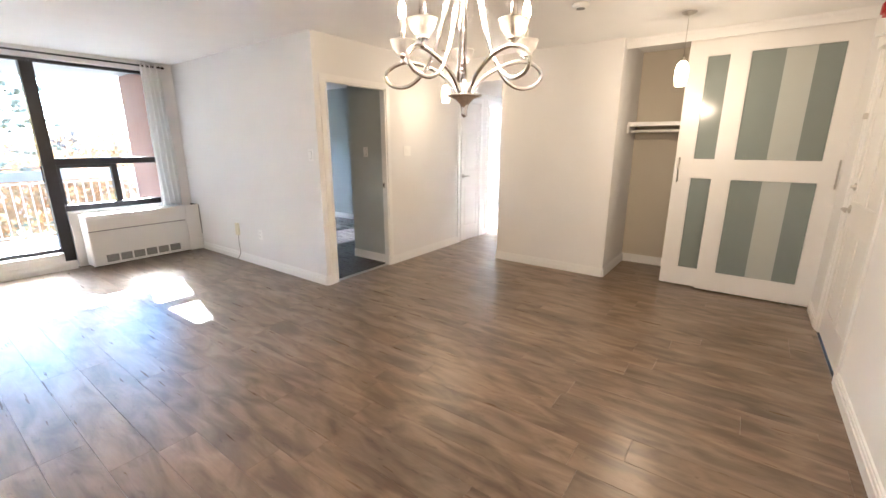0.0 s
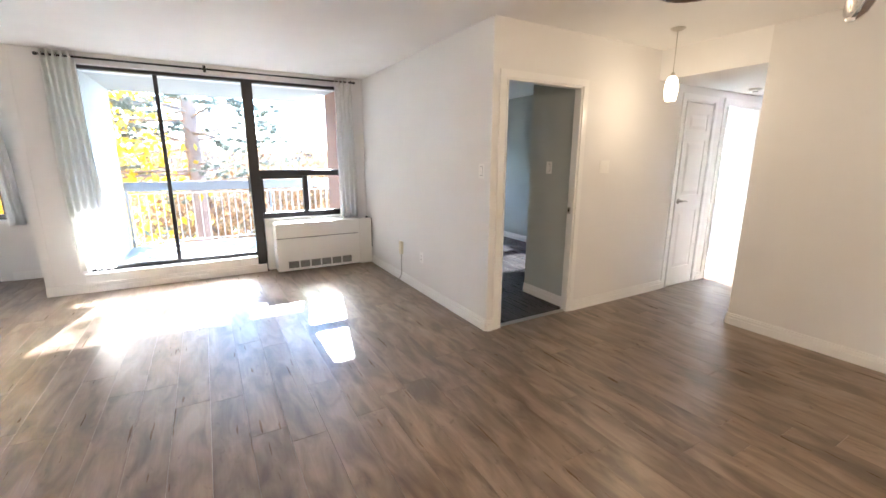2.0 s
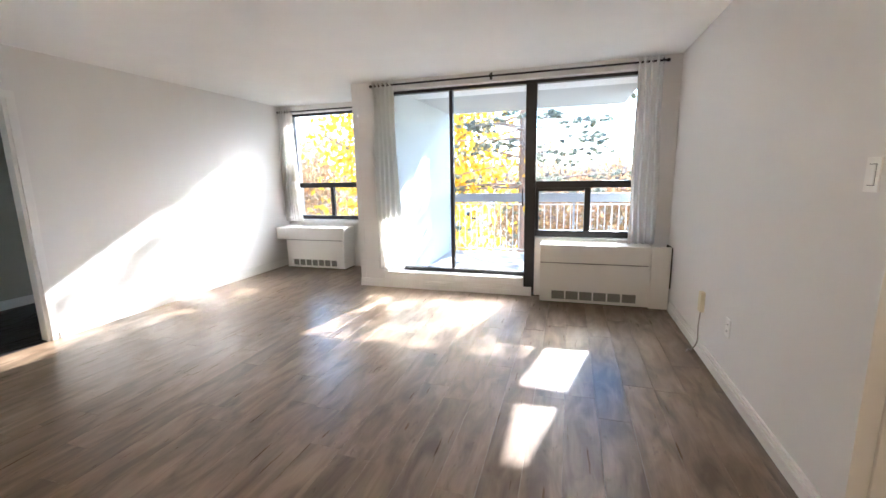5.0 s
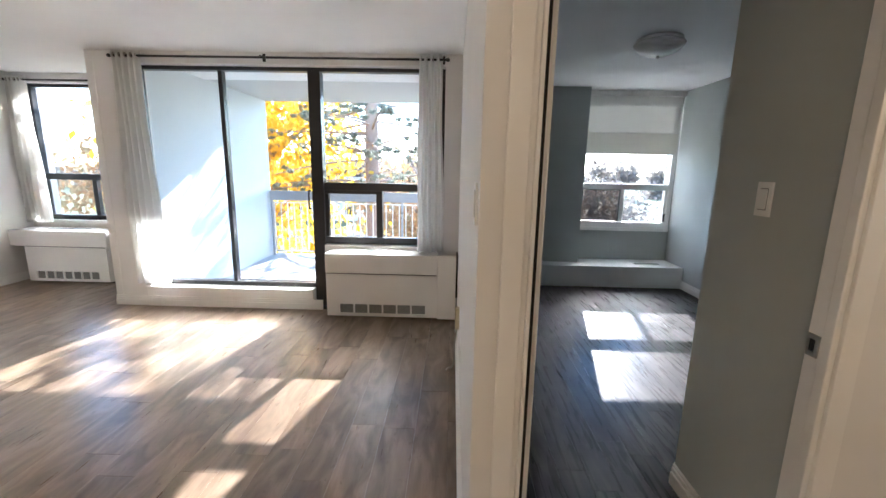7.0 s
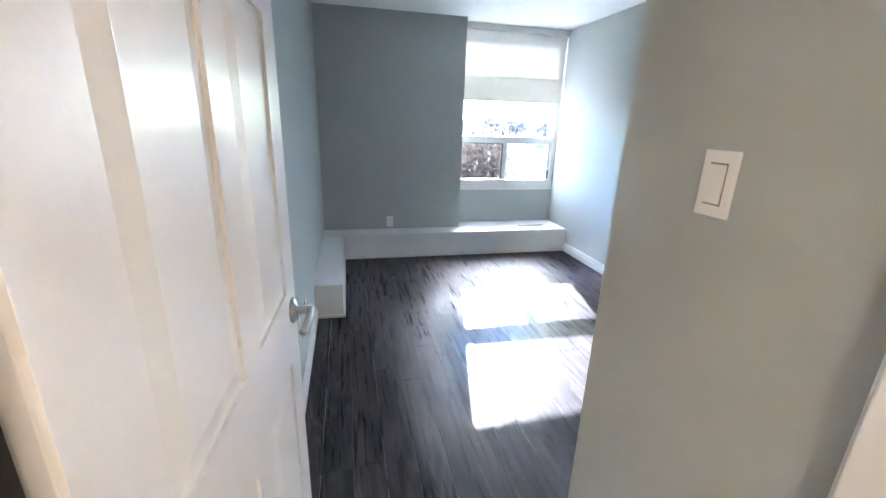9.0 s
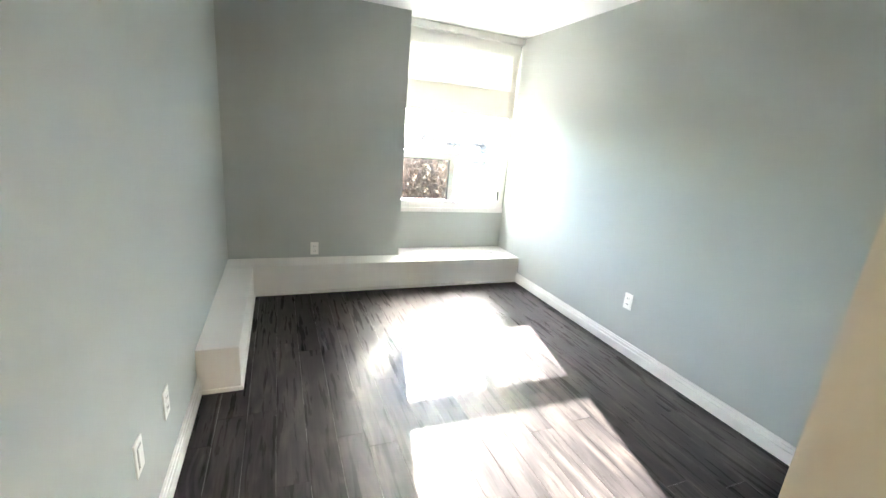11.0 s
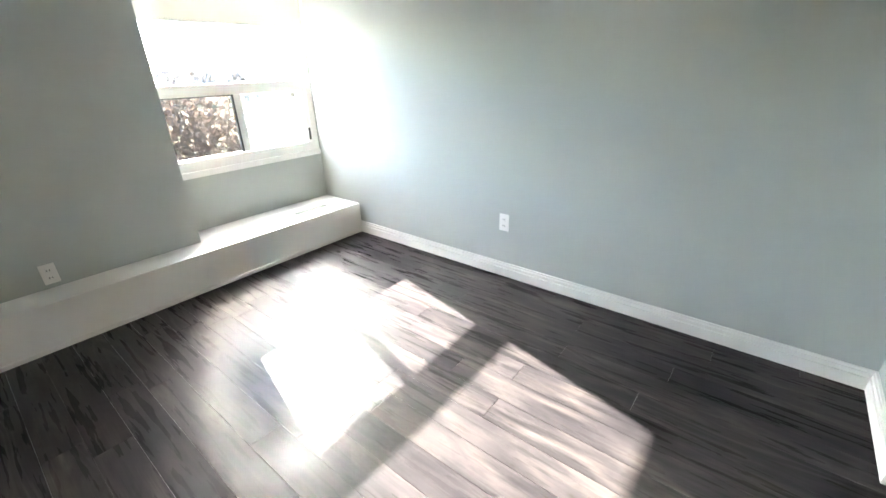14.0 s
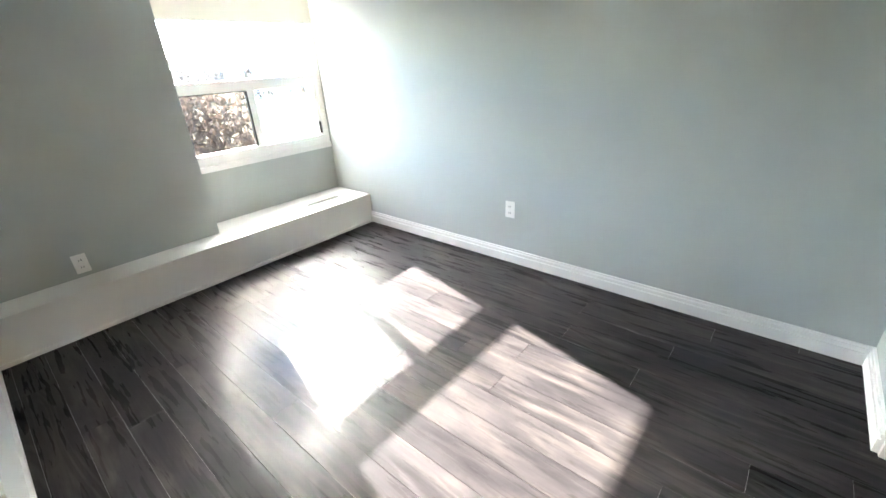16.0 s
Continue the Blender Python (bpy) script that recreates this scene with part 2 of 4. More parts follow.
def bm_tube(points, radius, sides=8, closed_ends=True, taper=1.0):
    """A round bar swept along points."""
    bm = bmesh.new()
    pts = [Vector(p) for p in points]
    rings, up = [], Vector((0.13, 0.31, 0.94)).normalized()
    for i, p in enumerate(pts):
        d = (pts[min(i + 1, len(pts) - 1)] - pts[max(i - 1, 0)]).normalized()
        side = d.cross(up)
        side = side.normalized() if side.length > 1e-4 else d.orthogonal().normalized()
        other = side.cross(d).normalized()
        r = radius * (1 + (taper - 1) * i / max(1, len(pts) - 1))
        rings.append([bm.verts.new(p + r * (math.cos(a) * side + math.sin(a) * other)) for a in (2 * math.pi * k / sides for k in range(sides))])
    for lo, hi in zip(rings, rings[1:]):
        for k in range(sides):
            j = (k + 1) % sides
            bm.faces.new((lo[k], lo[j], hi[j], hi[k]))
    if closed_ends:
        bm.faces.new(rings[0][::-1])
        bm.faces.new(rings[-1])
    bmesh.ops.recalc_face_normals(bm, faces=bm.faces[:])
    for f in bm.faces:
        f.smooth = True
    return bm


def smooth_path(points, steps=6):
    """Catmull-Rom through the points."""
    pts = [Vector(p) for p in points]
    out = []
    for i in range(len(pts) - 1):
        a, b, c, d = pts[max(i - 1, 0)], pts[i], pts[i + 1], pts[min(i + 2, len(pts) - 1)]
        for k in range(steps):
            t = k / steps
            out.append(0.5 * ((2 * b) + (c - a) * t + (2 * a - 5 * b + 4 * c - d) * t * t + (3 * b - a - 3 * c + d) * t ** 3))
    return out + [pts[-1]]


def mesh_of(name, bm, material):
    me = bpy.data.meshes.new(name)
    bm.to_mesh(me)
    bm.free()
    me.materials.append(material)
    return me


def part(name, bm, material, parent, label=""):
    ob = new(name, mesh_of(name, bm, material))
    ob.parent = parent
    return tagged(ob, label)


def thing(name, bm, material, label, category, group="", kind=""):
    return tagged(new(name, mesh_of(name, bm, material)), label, category, group, kind)


def holder(name, place, label, category, group="", kind=""):
    """An empty at a thing's base; its parts are built in its own coordinates."""
    ob = new(name)
    ob.location = place
    ob.empty_display_size = 0.1
    return tagged(ob, label, category, group, kind)


def wall(name, axis, face0, face1, a0, a1, openings, material, label, z0=0.0, z1=2.44):
    """A wall along an axis, from face0 to face1 thick, with openings (from, to, sill, head)."""
    boxes, at = [], a0
    for b0, b1, s, h in sorted(openings):
        boxes.append((at, b0, z0, z1))
        if s > z0:
            boxes.append((b0, b1, z0, s))
        if h < z1:
            boxes.append((b0, b1, h, z1))
        at = b1
    boxes.append((at, a1, z0, z1))
    lo, hi = min(face0, face1), max(face0, face1)
    out = [(p, q, lo, hi, u, v) if axis == "x" else (lo, hi, p, q, u, v) for p, q, u, v in boxes if q - p > 1e-4]
    return thing(name, bm_boxes(out), material, label, "wall", kind="structure")


def baseboard(x0, x1, y0, y1, side, h=0.10):
    """A moulded skirting along a wall; side is the way it faces: 'x+', 'x-', 'y+', 'y-'."""
    boxes = []
    for lo, hi, t in ((0.0, 0.60 * h, 0.018), (0.60 * h, 0.67 * h, 0.009), (0.67 * h, 0.84 * h, 0.014), (0.84 * h, 0.90 * h, 0.007), (0.90 * h, h, 0.010)):
        if side == "y+":
            boxes.append((x0, x1, y0, y0 + t, lo, hi))
        elif side == "y-":
            boxes.append((x0, x1, y0 - t, y0, lo, hi))
        elif side == "x+":
            boxes.append((x0, x0 + t, y0, y1, lo, hi))
        else:
            boxes.append((x0 - t, x0, y0, y1, lo, hi))
    return thing("baseboard", bm_boxes(boxes), TRIM, "white painted moulded baseboard along the wall", "baseboard", kind="structure")


H = 2.44
# ---- plan ----
LIV_W, BAY_W, LIV_N, LIV_S, LIV_E = -7.03, -8.02, 3.415, -1.86, -0.09
STUB_S, STUB_X = -0.38, -3.55
DIV_X = -4.095
BED_S, BED_N, BED_W, BED_REC, BED_E = 3.50, 6.257, -8.36, -8.60, -4.165

# living room
wall("wall_north_living", "x", LIV_N, LIV_N + 0.042, -7.30, DIV_X - 0.047, [], WHITE_WALL, "off-white painted wall of the living room")
wall("wall_bedroom_door", "y", DIV_X, DIV_X - 0.047, LIV_N, 8.25, [(3.53, 4.365, 0, 2.03), (5.87, 6.42, 0, 2.03), (6.66, 7.42, 0, 2.03)], WHITE_WALL, "off-white wall with the bedroom door opening")
wall("wall_south_living", "x", LIV_S, LIV_S - 0.10, -8.3, STUB_X + 0.1, [(-4.70, -3.92, 0, 2.03)], WHITE_WALL, "off-white wall with a doorway and slanting sunlight")
wall("wall_stub", "y", STUB_X, STUB_X + 0.10, LIV_S, STUB_S, [], WHITE_WALL, "off-white wall end beside the doorway")
wall("wall_south_dining", "x", STUB_S, STUB_S - 0.10, STUB_X + 0.1, LIV_E + 0.1, [], WHITE_WALL, "off-white wall behind the dining area")
wall("wall_entry", "y", LIV_E, LIV_E + 0.12, STUB_S, 6.4, [(4.08, 5.0, 0, 2.08)], WHITE_WALL, "off-white wall with the entry door")
wall("wall_balcony_window", "y", LIV_W, LIV_W - 0.26, 0.0, LIV_N, [(0.30, 3.26, 0.0, 2.335)], WHITE_WALL, "off-white wall round the balcony door and window")
wall("wall_pilaster", "y", LIV_W + 0.004, BAY_W, -0.07, 0.0, [], WHITE_WALL, "off-white side of the window pilaster")
wall("wall_bay_window", "y", BAY_W, BAY_W - 0.26, LIV_S - 0.1, 0.0, [(-1.73, -0.55, 0.72, 2.33)], WHITE_WALL, "off-white wall round the side window")
wall("wall_closet_front", "x", 5.40, 5.50, -3.19, -1.86, [], WHITE_WALL, "off-white wall between hallway and closet")
wall("wall_closet_side", "y", -1.86, -1.96, 5.50, 6.27, [], WHITE_WALL, "off-white closet side wall")
wall("wall_closet_back", "x", 6.27, 6.37, -1.96, LIV_E, [], DIM_CLOSET_WALL, "closet back wall, beige darkened for the dim interior")
wall("wall_hall_east", "y", -3.19, -3.09, 5.50, 8.25, [], WHITE_WALL, "off-white hallway wall")
wall("wall_hall_end", "x", 8.15, 8.25, DIV_X, -3.19, [], WHITE_WALL, "off-white wall at the end of the hallway")

# bedroom
wall("wall_south_bedroom", "x", LIV_N + 0.042, BED_S, -8.60, BED_E + 0.048, [], SAGE_WALL, "sage grey painted bedroom wall")
wall("wall_bedroom_inner", "y", DIV_X - 0.047, BED_E, LIV_N + 0.085, 5.72, [(3.53, 4.365, 0, 2.03)], SAGE_WALL, "sage grey bedroom wall at the door")
wall("wall_bedroom_stub", "x", 4.41, 4.51, -4.77, BED_E, [], SAGE_WALL, "sage grey short wall beside the bedroom door")
wall("wall_bedroom_corner", "y", -4.78, BED_E, 5.685, BED_N + 0.1, [], SAGE_WALL, "sage grey wall corner of the bedroom recess")
wall("wall_north_bedroom", "x", BED_N, BED_N + 0.10, -8.86, -4.78, [], SAGE_WALL, "sage grey painted bedroom wall with an outlet")
wall("wall_bedroom_pilaster", "y", BED_W, -8.86, LIV_N + 0.042, 5.005, [], SAGE_WALL, "dark sage grey wall beside the bedroom window")
wall("wall_bedroom_window", "y", BED_REC, -8.86, 5.005, BED_N, [(5.03, 6.25, 0.69, 2.40)], SAGE_WALL, "sage grey wall under the bedroom window")

# rooms beyond the doorways
wall("wall_back_kitchen", "x", -3.45, -3.55, -8.3, -2.2, [], OLIVE_WALL, "olive beige wall of the room beyond the doorway")
wall("wall_west_kitchen", "y", -8.2, -8.3, -3.45, -1.96, [(-2.8, -2.2, 0.7, 1.6)], OLIVE_WALL, "olive beige wall with a window")
wall("wall_east_kitchen", "y", -2.3, -2.2, -3.45, -1.96, [], OLIVE_WALL, "olive beige wall of the side room")
wall("wall_kitchen_north", "x", -1.955, -1.961, -8.2, -4.70, [], OLIVE_WALL, "olive beige inner wall face")
wall("wall_white_room_west", "y", -7.3, -7.4, BED_N + 0.1, 9.2, [(6.9, 8.7, 0.7, 2.3)], WHITE_WALL, "white wall with a bright window")
wall("wall_white_room_north", "x", 9.2, 9.3, -7.4, DIV_X, [], WHITE_WALL, "white wall of the bright room")
wall("wall_white_room_east", "y", DIV_X - 0.047, DIV_X - 0.14, 8.25, 9.2, [], WHITE_WALL, "white wall of the bright room")
wall("wall_white_room_south", "x", BED_N + 0.1, BED_N + 0.106, -7.3, -4.2, [], WHITE_WALL, "white wall of the bright room")

CEIL = [(BAY_W - 0.26, LIV_E + 0.12, LIV_S - 0.1, LIV_N), (-8.86, LIV_E + 0.12, LIV_N, 6.37), (-7.4, -3.09, 6.37, 9.3), (-8.3, -2.2, -4.35, LIV_S - 0.1)]
thing("ceiling", bm_boxes([(a, b, c, d, H, H + 0.2) for a, b, c, d in CEIL]), CEILING, "white stippled plaster ceiling", "ceiling", kind="structure")
thing("ceiling_hall", bm_boxes([(DIV_X, -3.19, 5.40, 8.15, 2.17, H)]), CEILING, "lowered white hallway ceiling", "ceiling", kind="structure")

for args in ((-6.79, DIV_X, LIV_N, 0, "y-"), (DIV_X, 0, LIV_N, 3.475, "x+"), (DIV_X, 0, 4.42, 5.81, "x+"), (DIV_X, 0, 6.48, 6.60, "x+"), (DIV_X, 0, 7.48, 8.15, "x+"),
             (-8.02, -4.76, LIV_S, 0, "y+"), (BAY_W, 0, -0.60, -0.07, "x+"), (LIV_W + 0.004, 0, -0.07, 0.26, "x+"),
             (-3.19, -1.86, 5.40, 0, "y-"), (-1.86, 0, 5.40, 6.27, "x+"), (-1.86, LIV_E, 6.27, 0, "y-"), (-3.19, 0, 5.40, 8.15, "x-"), (-4.1, -3.2, 8.15, 0, "y-"),
             (LIV_E, 0, STUB_S, 4.02, "x-"), (LIV_E, 0, 5.06, 5.5, "x-"), (STUB_X, 0, LIV_S, STUB_S, "x-"), (STUB_X, LIV_E, STUB_S, 0, "y+"),
             (-6.79, -4.20, BED_S, 0, "y+"), (-8.13, -4.78, BED_N, 0, "y-"), (-4.77, -4.185, 4.41, 0, "y-"), (-4.77, 0, 4.41, 4.51, "x-"), (-4.77, -4.165, 4.51, 0, "y+"),
             (-4.78, 0, 5.685, BED_N, "x-"), (-4.78, -4.165, 5.685, 0, "y-"), (-4.165, 0, 4.51, 5.685, "x-"), (-8.2, -2.3, -3.45, 0, "y+")):
    baseboard(*args)


# ---- doorway casings ----
def casing(name, axis, face, way, a0, a1, top, depth, width=0.06, label="white painted door casing"):
    """Trim round an opening on a wall's face; way is +1 or -1, depth is how far the jamb lining goes back."""
    root = holder(name, (0, 0, 0), label, "door frame", kind="structure")

    def put(nm, p, q, u, v, f0, f1):
        lo, hi = min(f0, f1), max(f0, f1)
        box = (p, q, lo, hi, u, v) if axis == "x" else (lo, hi, p, q, u, v)
        part(nm, bm_boxes([box], 0.003), TRIM, root)

    for f, w in ((face, way), (face - way * depth, -way)):
        put("casing_board", a0 - width, a0, 0, top, f, f + w * 0.014)
        put("casing_board", a1, a1 + width, 0, top, f, f + w * 0.014)
        put("casing_board", a0 - width, a1 + width, top, top + width, f, f + w * 0.014)
    put("jamb", a0 - 0.002, a0 + 0.016, 0, top, face + way * 0.002, face - way * (depth + 0.002))
    put("jamb", a1 - 0.016, a1 + 0.002, 0, top, face + way * 0.002, face - way * (depth + 0.002))
    put("jamb", a0 + 0.016, a1 - 0.016, top - 0.016, top + 0.002, face + way * 0.002, face - way * (depth + 0.002))
    mid = face - way * depth * 0.25
    put("door_stop", a0 + 0.016, a0 + 0.027, 0, top - 0.016, mid, mid + way * 0.03)
    put("door_stop", a1 - 0.027, a1 - 0.016, 0, top - 0.016, mid, mid + way * 0.03)
    return root


frame_bed = casing("door_frame_bedroom", "y", DIV_X, 1, 3.53, 4.365, 2.03, 0.07, 0.055)
part("strike_plate", bm_boxes([(-4.163, -4.125, 4.3445, 4.349, 0.935, 0.998)], 0.001), NICKEL, frame_bed, "small nickel strike plate")
part("strike_hole", bm_boxes([(-4.152, -4.136, 4.3435, 4.3455, 0.950, 0.984)]), DARKGAP, frame_bed, "dark latch hole")
# no seal here: a black strip paints the shade of the hinge gap
part("hinge_gap_shade", bm_boxes([(-4.132, -4.112, 3.546, 3.571, 0.0, 2.01)]), DARKGAP, frame_bed, "black strip added for the unlit gap at the hinge side")
casing("door_frame_hall_closet", "y", DIV_X, 1, 5.87, 6.42, 2.03, 0.047)
casing("door_frame_white_room", "y", DIV_X, 1, 6.66, 7.42, 2.03, 0.047)
casing("door_frame_side_room", "x", LIV_S, 1, -4.70, -3.92, 2.03, 0.10)
casing("door_frame_entry", "y", LIV_E, -1, 4.08, 5.0, 2.08, 0.12, 0.055)


# ---- doors ----
def panel_door(name, width, height, label, columns=2, handle_side=1, deadbolt=False):
    """A moulded six-panel door along +x from its hinge, faces towards -y and +y."""
    root = holder(name, (0, 0, 0), label, "door", kind="structure")
    part("door_leaf", bm_boxes([(0, width, -0.012, 0.012, 0.008, height)], 0.002), DOOR_WHITE, root)
    st, mid = 0.105 if columns == 2 else 0.09, 0.09
    rails = [(0.008, 0.22), (0.86, 1.04), (1.62, 1.73), (height - 0.11, height)]
    cols = [(st, (width - mid) / 2), ((width + mid) / 2, width - st)] if columns == 2 else [(st, width - st)]
    for s in (-1, 1):
        f0, f1 = (0.012, 0.018) if s > 0 else (-0.018, -0.012)
        boards = [(0, st, f0, f1, 0.008, height), (width - st, width, f0, f1, 0.008, height)]
        boards += [(st, width - st, f0, f1, u, v) for u, v in rails]
        if columns == 2:
            boards += [((width - mid) / 2, (width + mid) / 2, f0, f1, rails[i][1], rails[i + 1][0]) for i in range(3)]
        for i, board in enumerate(boards):
            part("stile" if i < 2 else "rail", bm_boxes([board]), DOOR_WHITE, root)
        for a, b in cols:
            for i in range(3):
                u, v = rails[i][1] + 0.022, rails[i + 1][0] - 0.022
                bm = bmesh.new()
                y0, y1 = (0.012, 0.0185) if s > 0 else (-0.012, -0.0185)
                lo = [bm.verts.new(c) for c in ((a + 0.012, y0, u - 0.010), (b - 0.012, y0, u - 0.010), (b - 0.012, y0, v + 0.010), (a + 0.012, y0, v + 0.010))]
                hi = [bm.verts.new(c) for c in ((a + 0.045, y1, u + 0.024), (b - 0.045, y1, u + 0.024), (b - 0.045, y1, v - 0.024), (a + 0.045, y1, v - 0.024))]
                for k in range(4):
                    bm.faces.new((lo[k], lo[(k + 1) % 4], hi[(k + 1) % 4], hi[k]))
                bm.faces.new(hi)
                bm.faces.new(lo[::-1])
                bmesh.ops.recalc_face_normals(bm, faces=bm.faces[:])
                part("door_panel", bm, DOOR_WHITE, root)
        y = s * 0.018
        rose = bm_lathe([(0.030, 0), (0.032, 0.004), (0.026, 0.010), (0.011, 0.014), (0.011, 0.045)], 20)
        bmesh.ops.rotate(rose, verts=rose.verts[:], matrix=Matrix.Rotation(radians(-90 * s), 3, "X"))
        bmesh.ops.translate(rose, verts=rose.verts[:], vec=(width - 0.06, y, 0.98))
        handle = part("handle_rose", rose, NICKEL, root, "brushed nickel handle rose")
        part("lever", bm_tube(smooth_path([(width - 0.055, y + s * 0.043, 0.98), (width - 0.09, y + s * 0.048, 0.981), (width - 0.13, y + s * 0.046, 0.979), (width - 0.165, y + s * 0.041, 0.974)]), 0.009, 10), NICKEL, handle, "brushed nickel lever")
        if deadbolt:
            bolt = bm_lathe([(0.028, 0), (0.028, 0.008), (0.012, 0.012), (0.010, 0.028)], 18)
            bmesh.ops.rotate(bolt, verts=bolt.verts[:], matrix=Matrix.Rotation(radians(-90 * s), 3, "X"))
            bmesh.ops.translate(bolt, verts=bolt.verts[:], vec=(width - 0.06, y, 1.14))
            part("deadbolt", bolt, NICKEL, root, "nickel deadbolt")
    for z in (0.22, 1.05, 1.82):
        part("hinge", bm_tube([(-0.004, 0.016, z - 0.045), (-0.004, 0.016, z + 0.045)], 0.006, 8), NICKEL, root)
    return root


door = panel_door("door_bedroom", 0.782, 2.005, "white moulded six-panel bedroom door standing open")
door.matrix_world = pose(-4.138, 3.572, 0, 0, 0, 177.3)
door = panel_door("door_hall_closet", 0.515, 2.005, "white moulded panel door, closed, in the hallway", 1)
door.matrix_world = pose(DIV_X - 0.010, 6.402, 0, 0, 0, -90)
door = tagged(panel_door("door_entry", 0.885, 2.055, "cream-white entry door with lever and deadbolt", 2, 1, True), kind="structure")
door.matrix_world = pose(LIV_E + 0.03, 4.098, 0, 0, 0, 90)

# sliding closet doors
def sliding_door(x0, y, label):
    w, top = 0.905, 2.37
    root = holder("sliding_door", (x0, y, 0), label, "sliding door", "closet sliding doors")
    rails = [(0.014, 0.20), (1.11, 1.295), (2.22, top)]
    part("door_frame", bm_boxes([(0, 0.155, 0, 0.032, 0.014, top), (w - 0.14, w, 0, 0.032, 0.014, top)] + [(0.155, w - 0.14, 0, 0.032, u, v) for u, v in rails]), DOOR_WHITE, root)
    for u, v in ((0.20, 1.11), (1.295, 2.22)):
        part("glass_panel", bm_boxes([(0.157, 0.392, 0.012, 0.020, u + 0.001, v - 0.001)]), FROST, root, "frosted grey-green glass")
        part("glass_panel", bm_boxes([(0.392, 0.592, 0.012, 0.020, u + 0.001, v - 0.001)]), FROST_PALE, root, "pale frosted glass strip")
        part("glass_panel", bm_boxes([(0.592, w - 0.142, 0.012, 0.020, u + 0.001, v - 0.001)]), FROST, root, "frosted grey-green glass")
    return root


front = sliding_door(-0.985, 5.545, "white sliding closet door with frosted glass panels")
part("handle", bm_tube([(w, -0.028, z) for w, z in ((0.875, 1.07), (0.875, 1.31))], 0.007, 10), NICKEL, front, "slim brushed nickel pull")
part("handle_foot", bm_boxes([(0.869, 0.881, -0.028, 0.0, 1.09, 1.102), (0.869, 0.881, -0.028, 0.0, 1.28, 1.292)]), NICKEL, front)
rear = sliding_door(-1.315, 5.592, "white sliding closet door partly behind the other")
part("handle", bm_tube([(0.04, -0.028, 1.07), (0.04, -0.028, 1.31)], 0.007, 10), NICKEL, rear, "slim brushed nickel pull")
part("handle_foot", bm_boxes([(0.034, 0.046, -0.028, 0.0, 1.09, 1.102), (0.034, 0.046, -0.028, 0.0, 1.28, 1.292)]), NICKEL, rear)
thing("closet_track", bm_boxes([(-1.86, LIV_E, 5.505, 5.525, 2.352, 2.44), (-1.86, LIV_E, 5.525, 5.64, 2.395, 2.44), (-1.86, LIV_E, 5.497, 5.507, 2.405, 2.42)]), TRIM, "white sliding-door track cover at the ceiling", "door track", kind="structure")
thing("closet_shelf", bm_boxes([(-1.86, LIV_E, 5.90, 6.27, 1.645, 1.662), (-1.86, LIV_E, 5.88, 5.90, 1.625, 1.668)], 0.002), TRIM, "white painted closet shelf", "shelf")
thing("closet_rod", bm_tube([(-1.86, 5.98, 1.575), (LIV_E, 5.98, 1.575)], 0.016, 14), TRIM, "white closet hanging rod under the shelf", "closet rod")
thing("shelf_cleat", bm_boxes([(-1.86, -1.842, 5.85, 6.27, 1.555, 1.645)], 0.002), TRIM, "white wooden shelf cleat on the closet wall", "shelf support")


# ---- windows ----
def window_parts(root, mat_frame, bars, panes, x_glass, glazing=GLASS, screened=None):
    for b in bars:
        part("window_frame", bm_boxes([b], 0.004), mat_frame, root)
    for i, (y0, y1, z0, z1) in enumerate(panes):
        p = part("pane", bm_boxes([(x_glass - 0.003, x_glass + 0.003, y0, y1, z0, z1)]), SCREENED if i == screened else glazing, root, "darker pane behind an insect screen" if i == screened else "")
        p.visible_shadow = False


win = holder("window_1", (0, 0, 0), "dark bronze sliding balcony door and window", "window", kind="structure")
XF0, XF1 = -7.20, -7.12
window_parts(win, BRONZE, [
    (XF0, XF1, 0.30, 3.26, 0.185, 0.245), (XF0, XF1, 0.30, 3.26, 2.300, 2.335), (XF0, XF1, 0.30, 0.35, 0.245, 2.30),
    (XF0 - 0.01, XF1 + 0.02, 1.965, 2.08, 0.01, 2.30), (XF0, XF1 - 0.01, 1.100, 1.140, 0.245, 2.30), (XF0, XF1, 3.21, 3.26, 0.245, 2.30),
    (XF0, XF1, 2.08, 3.21, 1.20, 1.275), (XF0, XF1, 2.08, 3.21, 0.665, 0.735), (XF0, XF1, 2.595, 2.655, 0.735, 1.20),
    (XF0 + 0.01, XF1 - 0.01, 2.08, 2.595, 1.165, 1.20), (XF0, XF1 - 0.02, 2.08, 2.115, 0.735, 1.165)],
    [(0.35, 1.10, 0.245, 2.30), (1.14, 1.965, 0.245, 2.30), (2.08, 3.21, 1.275, 2.30), (2.115, 2.595, 0.735, 1.165), (2.655, 3.21, 0.735, 1.20)], -7.165)
part("door_pull", bm_tube(smooth_path([(XF1 + 0.02, 1.95, 1.02), (XF1 + 0.055, 1.945, 1.03), (XF1 + 0.055, 1.945, 1.18), (XF1 + 0.02, 1.95, 1.19)], 4), 0.008, 8), BLACK, win, "black door pull")
thing("window_sill", bm_boxes([(-7.22, LIV_W + 0.012, 0.26, 1.96, 0.0, 0.185), (LIV_W - 0.09, LIV_W + 0.03, 0.26, 1.96, 0.185, 0.203)]), TRIM, "white painted step under the balcony door", "sill", kind="structure")
baseboard(LIV_W + 0.012, 0, 0.26, 2.06, "x+", 0.10)
thing("wall_under_window", bm_boxes([(-7.22, -7.06, 2.085, 3.26, 0.0, 0.66)]), TRIM, "white panel under the window", "wall", kind="structure")

